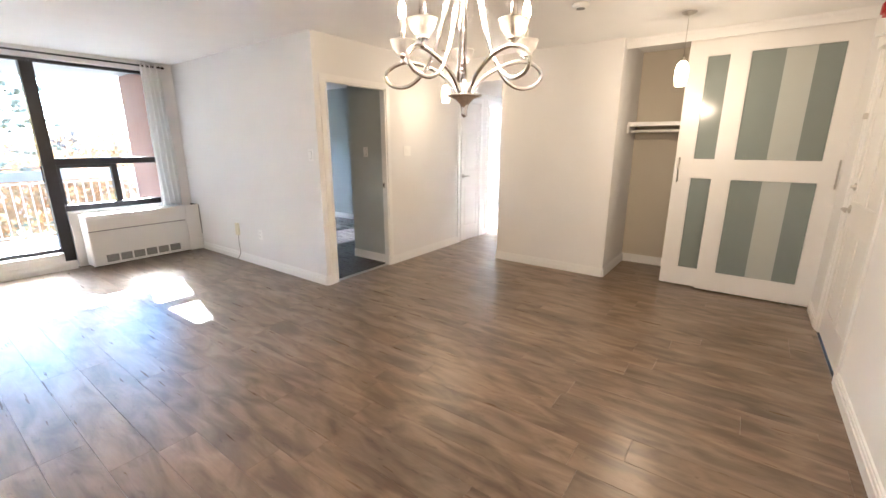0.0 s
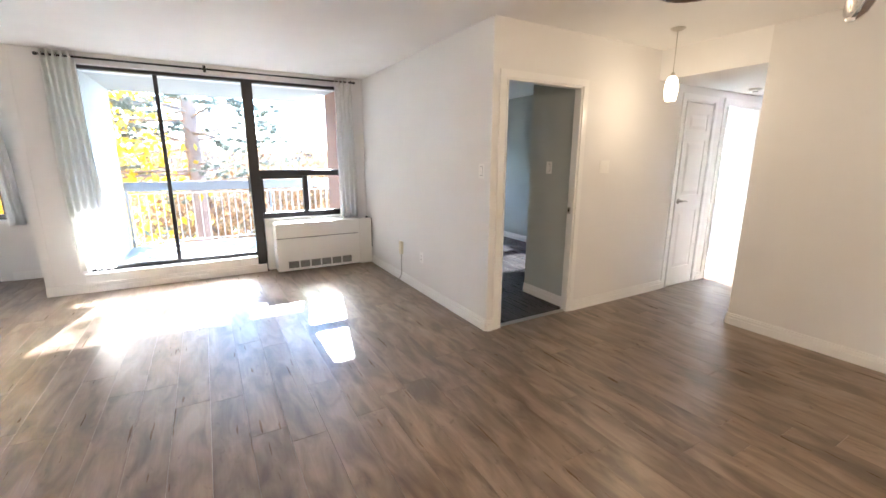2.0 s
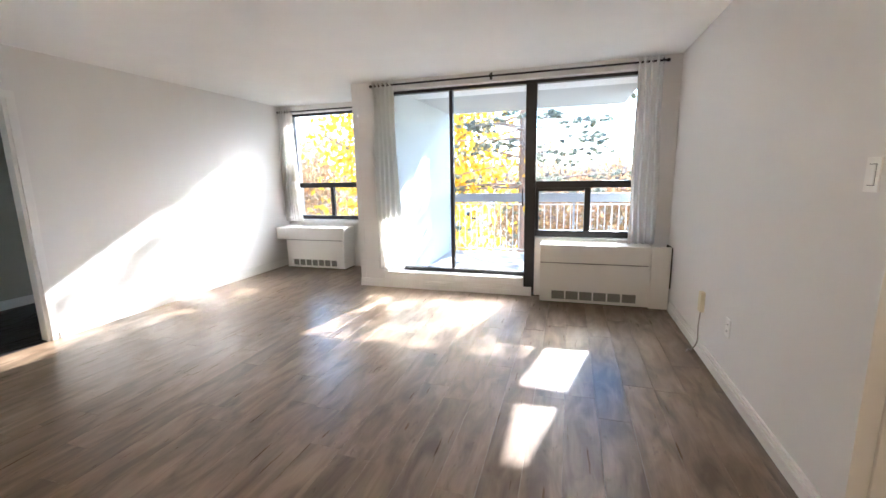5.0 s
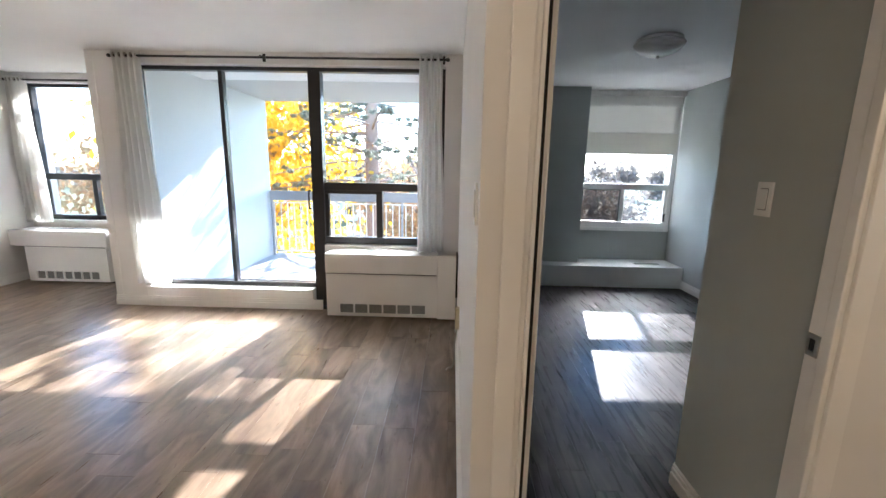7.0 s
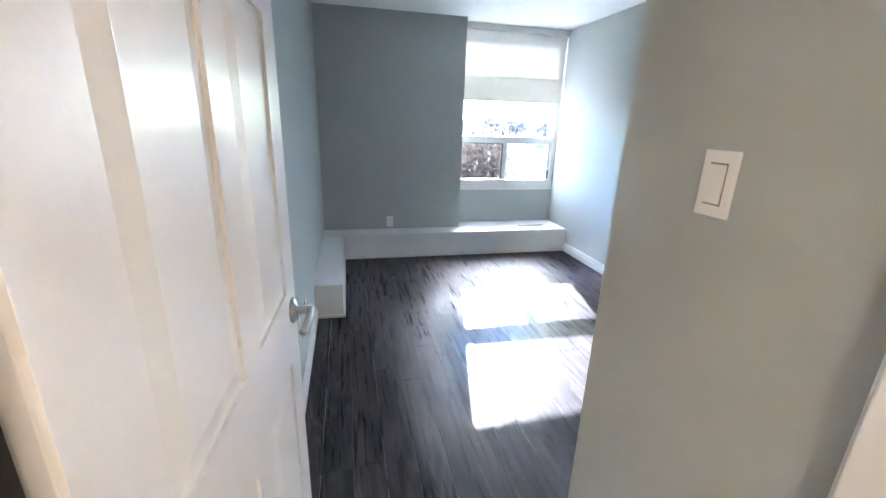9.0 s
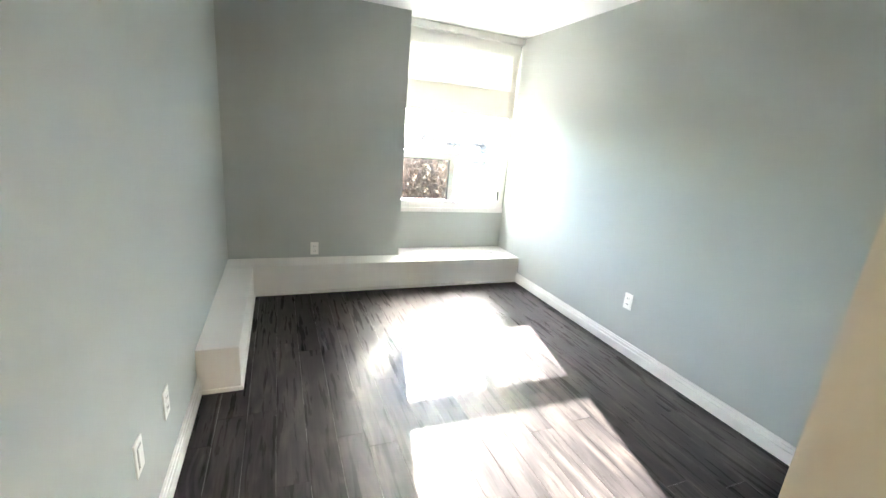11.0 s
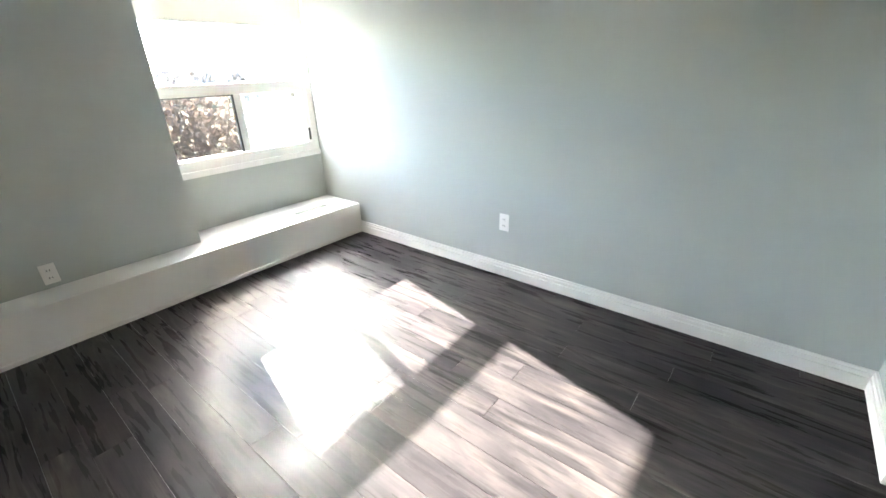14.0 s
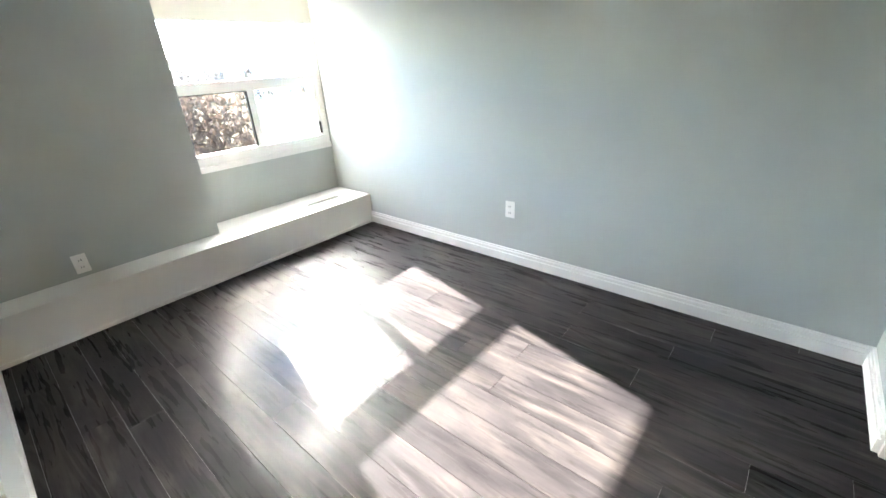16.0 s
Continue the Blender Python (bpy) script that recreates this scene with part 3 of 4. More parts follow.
win = holder("window_2", (0, 0, 0), "dark bronze side window with a sliding lower sash", "window", kind="structure")
window_parts(win, BRONZE, [
    (-8.16, -8.09, -1.73, -0.55, 0.72, 0.775), (-8.16, -8.09, -1.73, -0.55, 2.295, 2.33), (-8.16, -8.09, -1.73, -1.695, 0.775, 2.295), (-8.16, -8.09, -0.585, -0.55, 0.775, 2.295),
    (-8.16, -8.085, -1.695, -0.585, 1.21, 1.285), (-8.16, -8.10, -1.115, -1.06, 0.775, 1.21)],
    [(-1.695, -0.585, 1.285, 2.295), (-1.695, -1.115, 0.775, 1.21), (-1.06, -0.585, 0.775, 1.21)], -8.125)
thing("window_stool", bm_boxes([(-8.085, -7.99, -1.80, -0.5, 0.675, 0.72)], 0.004), TRIM, "white painted stool under the side window", "sill", kind="structure")

win = holder("window_3", (0, 0, 0), "white bedroom window with sliding lower sashes", "window", kind="structure")
window_parts(win, TRIM, [
    (-8.70, -8.60, 5.03, 6.25, 0.69, 0.775), (-8.70, -8.60, 5.03, 6.25, 2.34, 2.40), (-8.70, -8.60, 5.03, 5.075, 0.775, 2.34), (-8.70, -8.60, 6.195, 6.25, 0.775, 2.34),
    (-8.70, -8.595, 5.075, 6.195, 1.20, 1.28), (-8.68, -8.625, 5.58, 5.64, 0.775, 1.20), (-8.66, -8.61, 6.16, 6.195, 0.775, 1.20),
    (-8.605, -8.585, 5.01, 6.25, 0.655, 0.70)],
    [(5.075, 6.195, 1.28, 2.34), (5.075, 5.58, 0.775, 1.20), (5.64, 6.16, 0.775, 1.20)], -8.655, DIMMED, 1)
part("sash_trim", bm_boxes([(-8.645, -8.62, 5.075, 5.58, 0.775, 0.783), (-8.645, -8.62, 5.075, 5.58, 1.192, 1.20), (-8.645, -8.62, 5.568, 5.58, 0.783, 1.192)]), BLACK, win, "thin dark sash edge")
part("latch", bm_boxes([(-8.61, -8.595, 6.170, 6.185, 0.79, 0.89)], 0.003), BLACK, win, "small black latch")

for nm, x, y0, y1, top in (("window_4", -8.25, -2.8, -2.2, 1.6), ("window_5", -7.35, 6.9, 8.7, 2.3)):
    win = holder(nm, (0, 0, 0), "plain window of a side room", "window", kind="structure")
    window_parts(win, TRIM, [(x - 0.04, x + 0.04, y0, y1, 0.70, 0.76), (x - 0.04, x + 0.04, y0, y1, top - 0.06, top), (x - 0.04, x + 0.04, y0, y0 + 0.05, 0.76, top - 0.06),
                             (x - 0.04, x + 0.04, y1 - 0.05, y1, 0.76, top - 0.06), (x - 0.04, x + 0.04, y0 + 0.05, y1 - 0.05, 1.2, 1.27)], [(y0 + 0.05, y1 - 0.05, 0.76, 1.2), (y0 + 0.05, y1 - 0.05, 1.27, top - 0.06)], x)

# bedroom blind
blind = holder("roller_blind", (0, 0, 0), "white fabric roller blind half lowered on the bedroom window", "blind")
part("cassette", bm_boxes([(-8.60, -8.53, 5.04, 6.25, 2.375, 2.435)], 0.006), TRIM, blind)
part("blind_fabric", bm_boxes([(-8.575, -8.573, 5.06, 6.232, 1.93, 2.38)]), BLIND, blind)
part("blind_band", bm_boxes([(-8.577, -8.571, 5.06, 6.232, 1.675, 1.93)]), BLIND_BAND, blind, "cream doubled blind band")
part("bottom_bar", bm_boxes([(-8.582, -8.566, 5.06, 6.232, 1.66, 1.675), (-8.580, -8.568, 5.06, 6.232, 1.926, 1.934)], 0.002), TRIM, blind)
part("blind_chain", bm_tube([(-8.56, 6.241, 2.38), (-8.56, 6.243, 0.95)], 0.003, 6), PLATE, blind)


# ---- heating units ----
def convector(name, place, w, depth, cells, lower, band, label):
    """A wall convector of enamelled metal; x is its depth from the wall to the room, y runs along the wall."""
    root = holder(name, place, label, "convector")
    y0, y1 = lower
    part("cabinet", bm_boxes([(0, depth - 0.02, y0, y1, 0.016, 0.45)], 0.004), ENAMEL, root)
    part("plinth", bm_boxes([(0, depth - 0.045, y0 + 0.01, y1 - 0.01, 0, 0.016)]), DARKGAP, root)
    part("top_cover", bm_boxes([(0, depth + 0.012, band[0], band[1], 0.445, 0.63)], 0.006), ENAMEL, root)
    g0, g1 = cells[0], cells[1]
    n = cells[2]
    f = depth - 0.021
    for box in ((y0 + 0.005, g0, 0.02, 0.432), (g1, y1 - 0.005 if y1 - g1 < 0.3 else g1 + 0.11, 0.02, 0.432), (g0, g1, 0.14, 0.432), (g0, g1, 0.02, 0.048)):
        part("front_panel", bm_boxes([(f, f + 0.021, *box)]), ENAMEL, root)
    # grey strip set into the open seam paints its shade over the white cabinet
    part("seam_shade", bm_boxes([(f + 0.002, f + 0.012, y0 + 0.006, g1 + 0.10, 0.4325, 0.4445)]), GRILLE, root, "grey strip for the shaded seam under the top cover")
    part("grille_back", bm_boxes([(f - 0.002, f + 0.003, g0, g1, 0.048, 0.14)]), GRILLE, root, "dusty grey grille mesh")
    step = (g1 - g0) / n
    for i in range(1, n):
        part("grille_bar", bm_boxes([(f + 0.003, f + 0.020, g0 + i * step - 0.007, g0 + i * step + 0.007, 0.048, 0.14)]), ENAMEL, root)
    part("top_grille", bm_boxes([(depth * 0.35, depth * 0.62, band[0] + 0.35, band[1] - 0.35, 0.6305, 0.636)], 0.001), GRILLE, root)
    return root


unit = convector("convector", (-7.06, 2.09, 0), 1.31, 0.262, (0.20, 1.02, 6), (0.075, 1.305), (0.075, 1.134), "white enamel wall convector under the balcony window")
part("side_panel", bm_boxes([(0.24, 0.274, 1.135, 1.306, 0.012, 0.632)], 0.003), ENAMEL, unit)
# solid near-black box in place of the shade between unit and wall
part("wall_gap_shade", bm_boxes([(0.02, 0.25, 1.308, 1.322, 0.22, 0.625)]), DARKGAP, unit, "near-black box for the shaded gap at the wall")
convector("convector", (BAY_W + 0.002, -1.80, 0), 1.2, 0.312, (0.20, 0.96, 7), (0.10, 1.09), (-0.055, 1.11), "white enamel wall convector under the side window")

# boxed pipes in the bedroom
thing("pipe_box", bm_boxes([(BED_W, -8.13, BED_S, BED_N, 0.0, 0.262), (BED_REC, BED_W, 5.006, BED_N, 0.0, 0.262)]), TRIM, "white painted pipe box under the bedroom window", "pipe casing", kind="structure")
thing("pipe_box_side", bm_boxes([(-8.13, -6.78, BED_S, 3.705, 0.0, 0.258)], 0.002), TRIM, "white painted pipe box along the bedroom wall", "pipe casing", kind="structure")
thing("pipe_box_bead", bm_boxes([(-8.13, -8.118, 3.717, BED_N - 0.016, 0, 0.022), (-8.13, -6.768, 3.705, 3.717, 0, 0.022), (-6.78, -6.768, BED_S + 0.016, 3.705, 0, 0.022)]), TRIM, "thin white bead along the pipe box", "trim", kind="structure")
vent = holder("floor_vent", (-8.36, 5.72, 0.262), "white slotted vent on the pipe box", "vent")
part("vent_frame", bm_boxes([(0.0, 0.07, 0, 0.34, 0, 0.004)], 0.001), PLATE, vent)
for i in range(3):
    part("slat", bm_boxes([(0.012 + 0.018 * i, 0.02 + 0.018 * i, 0.015, 0.325, 0.004, 0.0065)]), GRILLE, vent)


# ---- curtains ----
def curtain(name, x, y0, y1, z0, z1, folds, lean, label):
    root = holder(name, (x, (y0 + y1) / 2, z0), label, "curtain", "white curtains")
    bm = bmesh.new()
    cols, rows, w = folds * 8, 16, y1 - y0
    grid = []
    for r in range(rows + 1):
        v = r / rows
        row = []
        for c in range(cols + 1):
            u = c / cols
            flare = 1.0 + 0.22 * (1 - v)
            yy = (u - 0.5) * w * flare + lean * (1 - v) + 0.006 * math.sin(9 * v + 5 * u)
            xx = (0.028 + 0.014 * (1 - v)) * math.sin(2 * math.pi * folds * u + 0.7 * math.sin(3 * v)) + 0.008 * math.sin(4.3 * v + 11 * u)
            row.append(bm.verts.new((xx, yy, v * (z1 - z0))))
        grid.append(row)
    for r in range(rows):
        for c in range(cols):
            bm.faces.new((grid[r][c], grid[r][c + 1], grid[r + 1][c + 1], grid[r + 1][c])).smooth = True
    bmesh.ops.solidify(bm, geom=bm.faces[:], thickness=0.002)
    part("curtain_cloth", bm, CURTAIN, root)
    for i in range(folds):
        yy = ((i + 0.5) / folds - 0.5) * w
        ring = bm_lathe([(0.020, -0.002), (0.024, 0.0), (0.020, 0.002)], 14)
        bmesh.ops.rotate(ring, verts=ring.verts[:], matrix=Matrix.Rotation(radians(90), 3, "X"))
        bmesh.ops.translate(ring, verts=ring.verts[:], vec=(0.0, yy, z1 - z0 - 0.04))
        part("grommet", ring, NICKEL, root)
    return root


def rod(name, x, y0, y1, z, wall_x, brackets, label):
    root = holder(name, (x, y0, z), label, "curtain rod")
    part("rod_bar", bm_tube([(0, 0, 0), (0, y1 - y0, 0)], 0.010, 10), BLACK, root)
    for y in (0, y1 - y0):
        part("finial", bm_lathe([(0.004, -0.016), (0.016, -0.010), (0.018, 0), (0.016, 0.010), (0.004, 0.016)], 14, (0, y, 0)), BLACK, root)
    for y in brackets:
        part("bracket", bm_boxes([(wall_x - x, 0.004, y - y0 - 0.007, y - y0 + 0.007, 0.008, 0.020), (wall_x - x, wall_x - x + 0.006, y - y0 - 0.014, y - y0 + 0.014, -0.02, 0.05)], 0.001), BLACK, root)
    return root


rod("curtain_rod", -6.95, 0.22, 3.28, 2.375, LIV_W, (0.26, 1.60, 3.24), "black metal curtain rod over the balcony door")
rod("curtain_rod", -7.94, -1.84, -0.42, 2.345, BAY_W, (-1.80, -0.46), "black metal curtain rod over the side window")
curtain("curtain", -6.95, 0.24, 0.50, 0.255, 2.42, 5, 0.03, "white voile curtain drawn aside at the balcony door")
curtain("curtain", -6.95, 3.02, 3.23, 0.64, 2.42, 4, 0.02, "white voile curtain hanging over the convector")
curtain("curtain", -7.94, -1.83, -1.60, 0.70, 2.385, 5, 0.03, "white voile curtain in the sunlit corner")
curtain("curtain", -7.94, -0.56, -0.44, 0.66, 2.385, 3, 0.06, "white voile curtain beside the pilaster")


# ---- chandelier and lamps ----
def chandelier(place, turn):
    root = holder("chandelier", place, "polished chrome chandelier with looped arms and lit candle bulbs", "chandelier")
    part("bottom_hub", bm_lathe([(0.002, 0.0), (0.012, 0.008), (0.010, 0.025), (0.016, 0.045), (0.034, 0.062), (0.062, 0.072), (0.064, 0.078), (0.030, 0.084), (0.012, 0.10), (0.008, 0.13)], 28), CHROME, root)
    part("stem", bm_tube([(0, 0, 0.10), (0, 0, 0.908)], 0.006, 10), CHROME, root)
    part("top_hub", bm_lathe([(0.008, 0.60), (0.030, 0.61), (0.034, 0.63), (0.012, 0.66), (0.008, 0.70)], 20), CHROME, root)
    part("canopy", bm_lathe([(0.010, 0.862), (0.040, 0.877), (0.062, 0.902), (0.064, 0.913)], 24), CHROME, root)
    for k in range(5):
        a = radians(turn + 72 * k)
        ca, sa = math.cos(a), math.sin(a)
        prof = [(0.022, 0.07, 0), (0.06, 0.125, -0.004), (0.12, 0.165, -0.008), (0.19, 0.192, -0.012), (0.26, 0.200, -0.010), (0.318, 0.178, -0.004), (0.332, 0.148, 0.002),
                (0.30, 0.118, 0.010), (0.235, 0.112, 0.016), (0.175, 0.145, 0.018), (0.125, 0.215, 0.015), (0.085, 0.32, 0.010), (0.055, 0.44, 0.005), (0.03, 0.55, 0), (0.012, 0.62, 0)]
        arm = part("arm", bm_tube(smooth_path([(0.93 * r * ca - o * sa, 0.93 * r * sa + o * ca, z) for r, z, o in prof], 5), 0.0075, 8), CHROME, root)
        cx, cy = 0.237 * ca, 0.237 * sa
        part("socket", bm_lathe([(0.005, 0.195), (0.008, 0.205), (0.007, 0.212), (0.018, 0.218), (0.020, 0.224), (0.012, 0.230)], 16, (cx, cy, 0)), CHROME, arm)
        part("cup", bm_lathe([(0.012, 0.226), (0.026, 0.232), (0.040, 0.250), (0.046, 0.270), (0.047, 0.275), (0.044, 0.275), (0.038, 0.253), (0.024, 0.236), (0.012, 0.231)], 22, (cx, cy, 0)), CUPGLASS, arm, "frosted glass cup")
        part("candle_sleeve", bm_lathe([(0.011, 0.23), (0.011, 0.345), (0.008, 0.348)], 14, (cx, cy, 0)), CHROME, arm, "chrome candle sleeve")
        part("bulb", bm_lathe([(0.007, 0.347), (0.013, 0.358), (0.0145, 0.372), (0.010, 0.395), (0.003, 0.412)], 14, (cx, cy, 0)), BULB, arm, "glowing candle bulb")
    return root


CH = Vector((-1.581, 2.15, 1.527))
chandelier(CH, 54 + 72 * 0)
for k in range(5):
    a = radians(54 + 72 * k)
    point_lamp("bulb_light", CH + Vector((0.237 * math.cos(a), 0.237 * math.sin(a), 0.44)), 0.5, WARM, 0.02)


def pendant(place, group):
    root = holder("pendant_lamp", place, "small pendant lamp with a lit opal glass shade", "pendant lamp", group)
    part("canopy", bm_lathe([(0.006, -0.022), (0.030, -0.018), (0.055, -0.004), (0.056, 0.0)], 24), NICKEL, root, "bronze ceiling canopy")
    part("cord", bm_tube([(0, 0, -0.02), (0, 0, -0.33)], 0.0022, 6), SEALCORD, root)
    part("cap", bm_lathe([(0.020, -0.36), (0.017, -0.34), (0.006, -0.325)], 16), NICKEL, root)
    part("shade", bm_lathe([(0.038, -0.545), (0.045, -0.515), (0.051, -0.465), (0.049, -0.415), (0.038, -0.375), (0.022, -0.357)], 24), SHADE, root, "glowing opal glass shade")


pendant((-1.264, 4.87, H), "entry pendants")
pendant((-3.62, 4.86, H), "entry pendants")
point_lamp("pendant_light", (-1.264, 4.87, H - 0.60), 0.75, WARM, 0.04)
point_lamp("pendant_light", (-3.62, 4.86, H - 0.60), 0.3, WARM, 0.04)

lamp = holder("ceiling_lamp", (-6.52, 4.92, H), "white opal glass flush ceiling lamp, unlit", "ceiling lamp")
part("base", bm_lathe([(0.165, 0.0), (0.17, -0.02), (0.16, -0.025)], 30), TRIM, lamp)
part("shade", bm_lathe([(0.165, -0.022), (0.185, -0.035), (0.178, -0.055), (0.14, -0.090), (0.08, -0.115), (0.02, -0.124), (0.0, -0.125)], 30), OPAL, lamp, "opal glass bowl")
part("finial", bm_lathe([(0.010, -0.122), (0.012, -0.132), (0.004, -0.142)], 12), NICKEL, lamp)
for place in ((-1.89, 4.17, H), (-3.85, 6.7, 2.17)):
    det = holder("smoke_detector", place, "round white smoke detector on the ceiling", "smoke detector")
    part("body", bm_lathe([(0.06, 0), (0.062, -0.012), (0.05, -0.028), (0.02, -0.034)], 24), PLATE, det)
    part("ring", bm_lathe([(0.03, -0.030), (0.032, -0.035), (0.028, -0.036)], 20), GRILLE, det)


# ---- switches, outlets, small things on the walls ----
def plate(name, place, facing, kindof, label):
    """A wall plate; built facing +y and turned by facing degrees."""
    root = holder(name, place, label, "outlet" if kindof == "outlet" else "switch" if kindof == "switch" else "plate")
    w, h = (0.035, 0.058) if kindof != "blank" else (0.062, 0.058)
    part("plate", bm_boxes([(-w, w, 0, 0.006, -h, h)], 0.002), PLATE, root)
    if kindof == "switch":
        part("rocker", bm_boxes([(-0.016, 0.016, 0.006, 0.010, -0.034, 0.034)], 0.0015), PLATE, root)
        part("rocker_gap", bm_boxes([(-0.018, 0.018, 0.0058, 0.0068, -0.037, 0.037)]), GRILLE, root)
    elif kindof == "outlet":
        for z in (-0.022, 0.022):
            part("socket", bm_boxes([(-0.016, 0.016, 0.006, 0.0085, z - 0.014, z + 0.014)], 0.002), PLATE, root)
            part("slot", bm_boxes([(-0.008, -0.005, 0.0085, 0.0092, z - 0.005, z + 0.006), (0.005, 0.008, 0.0085, 0.0092, z - 0.005, z + 0.006)]), DARKGAP, root)
    else:
        part("rocker", bm_boxes([(-0.034, -0.006, 0.006, 0.0085, -0.030, 0.030), (0.006, 0.034, 0.006, 0.0085, -0.030, 0.030)], 0.0015), PLATE, root)
    root.matrix_world = pose(*place, 0, 0, facing)
    return root


plate("light_switch", (-4.49, 4.41, 1.343), 180, "switch", "white rocker light switch on the sage wall")
plate("light_switch", (-4.213, LIV_N, 1.33), 180, "switch", "white light switch near the wall corner")
plate("light_switch", (DIV_X, 4.715, 1.355), -90, "blank", "double switch plate painted white")
plate("wall_outlet", (-6.647, BED_N, 0.39), 180, "outlet", "white duplex outlet on the sage wall")
plate("wall_outlet", (BED_W, 4.21, 0.345), -90, "outlet", "white duplex outlet above the pipe box")
plate("wall_outlet", (-6.20, BED_S, 0.36), 0, "outlet", "white duplex outlet on the bedroom wall")
plate("wall_outlet", (-5.87, BED_S, 0.40), 0, "switch", "white wall plate on the bedroom wall")
plate("wall_outlet", (-5.296, LIV_N, 0.386), 180, "outlet", "white duplex outlet low on the wall")
plate("wall_outlet", (-6.66, LIV_S, 0.36), 0, "outlet", "white duplex outlet on the sunlit wall")
jack = holder("phone_jack", (-5.80, LIV_N, 0.40), "cream phone jack with a cable to the floor", "phone jack")
part("box", bm_boxes([(-0.03, 0.03, -0.03, 0, -0.075, 0.075)], 0.004), CREAM, jack)
part("cable", bm_tube(smooth_path([(0.01, -0.018, -0.07), (0.03, -0.03, -0.18), (0.035, -0.03, -0.30), (0.0, -0.05, -0.375), (-0.03, -0.07, -0.392), (0.02, -0.09, -0.393)], 6), 0.005, 8), SEALCORD, jack)
thing("threshold_strip", bm_boxes([(-4.155, -4.105, 3.546, 4.349, 0.0, 0.007)], 0.002), NICKEL, "metal threshold strip under the bedroom door", "threshold", kind="structure")
bit = holder("door_chain", (LIV_E, 4.93, 1.62), "small metal door chain on the entry door frame", "door chain")
part("keeper", bm_boxes([(-0.035, -0.014, -0.02, 0.03, -0.02, 0.02)], 0.003), NICKEL, bit)
bell = holder("fire_alarm", (LIV_E, 5.12, 2.33), "small red fire alarm sounder above the entry door", "fire alarm")
part("back_box", bm_boxes([(-0.03, 0, -0.05, 0.05, -0.05, 0.05)], 0.004), paint("red_plastic", (0.45, 0.03, 0.02), 0.4, 0.05, 10, 0.0), bell)
part("sounder", bm_boxes([(-0.045, -0.03, -0.035, 0.035, -0.035, 0.035)], 0.006), paint("red_plastic_dark", (0.36, 0.02, 0.02), 0.4, 0.05, 10, 0.0), bell)
thing("door_closer", bm_boxes([(LIV_E - 0.12, LIV_E - 0.014, 4.55, 4.58, 2.06, 2.075), (LIV_E - 0.06, LIV_E - 0.014, 4.62, 4.86, 2.03, 2.10)], 0.004), PLATE, "white door closer over the entry door", "door closer")


# ---- balcony ----
thing("balcony_floor", bm_boxes([(-9.98, -7.20, 0.10, 4.8, -0.22, -0.06)]), CONCRETE, "grey concrete balcony floor", "floor", kind="structure")
# slab's outer edge and corner notch are made up to shape the indoor sun strip
thing("balcony_roof", bm_boxes([(-9.95, -7.29, 0.10, 3.25, 2.45, 2.64), (-8.80, -7.29, 3.25, 3.5, 2.45, 2.64)]), CONCRETE, "pale concrete slab over the balcony", "roof", kind="structure")
thing("wall_balcony_side", bm_boxes([(-9.93, -7.29, 0.16, 0.30, -0.06, 2.45)]), STUCCO, "pale blue-white stucco balcony side wall", "wall", kind="structure")
thing("wall_balcony_brick", bm_boxes([(-8.84, -7.29, 3.37, 3.46, -0.06, 2.45)]), BRICK, "red brick balcony side wall", "wall", kind="structure")
thing("facade_lower", bm_boxes([(-8.86, -7.29, 3.46, 6.4, -7.0, -0.06), (-9.9, -7.29, -2.0, 3.46, -7.0, -0.22)]), BRICK, "brick face of the building below", "facade", kind="structure")
rail = holder("balcony_railing", (-9.86, 0.32, -0.06), "grey and white metal balcony railing", "railing")
part("top_rail", bm_boxes([(-0.03, 0.03, 0, 4.4, 0.93, 1.085)], 0.006), RAIL_GREY, rail, "wide grey top rail")
part("mid_rail", bm_boxes([(-0.012, 0.012, 0, 4.4, 0.88, 0.90)]), RAIL_WHITE, rail)
part("bottom_rail", bm_boxes([(-0.012, 0.012, 0, 4.4, 0.06, 0.085)]), RAIL_WHITE, rail)
bar = mesh_of("baluster", bm_boxes([(-0.008, 0.008, -0.008, 0.008, 0.085, 0.88)]), RAIL_WHITE)
for i in range(40):
    b = new("baluster", bar)
    b.parent = rail
    b.location = (0, 0.06 + 0.11 * i, 0)
for y in (0.02, 2.2, 4.38):
    part("post", bm_boxes([(-0.018, 0.018, y - 0.018, y + 0.018, 0.0, 0.94)], 0.003), RAIL_GREY, rail)


# ---- outdoors ----
GZ = -6.5
thing("ground", bm_boxes([(-900, 900, -900, 900, GZ - 0.5, GZ)]), GRASS, "autumn lawn with fallen leaves", "ground", kind="structure")
thing("road", bm_boxes([(-52, -44, -300, 300, GZ, GZ + 0.02)]), ASPHALT, "grey asphalt street", "road", kind="structure")


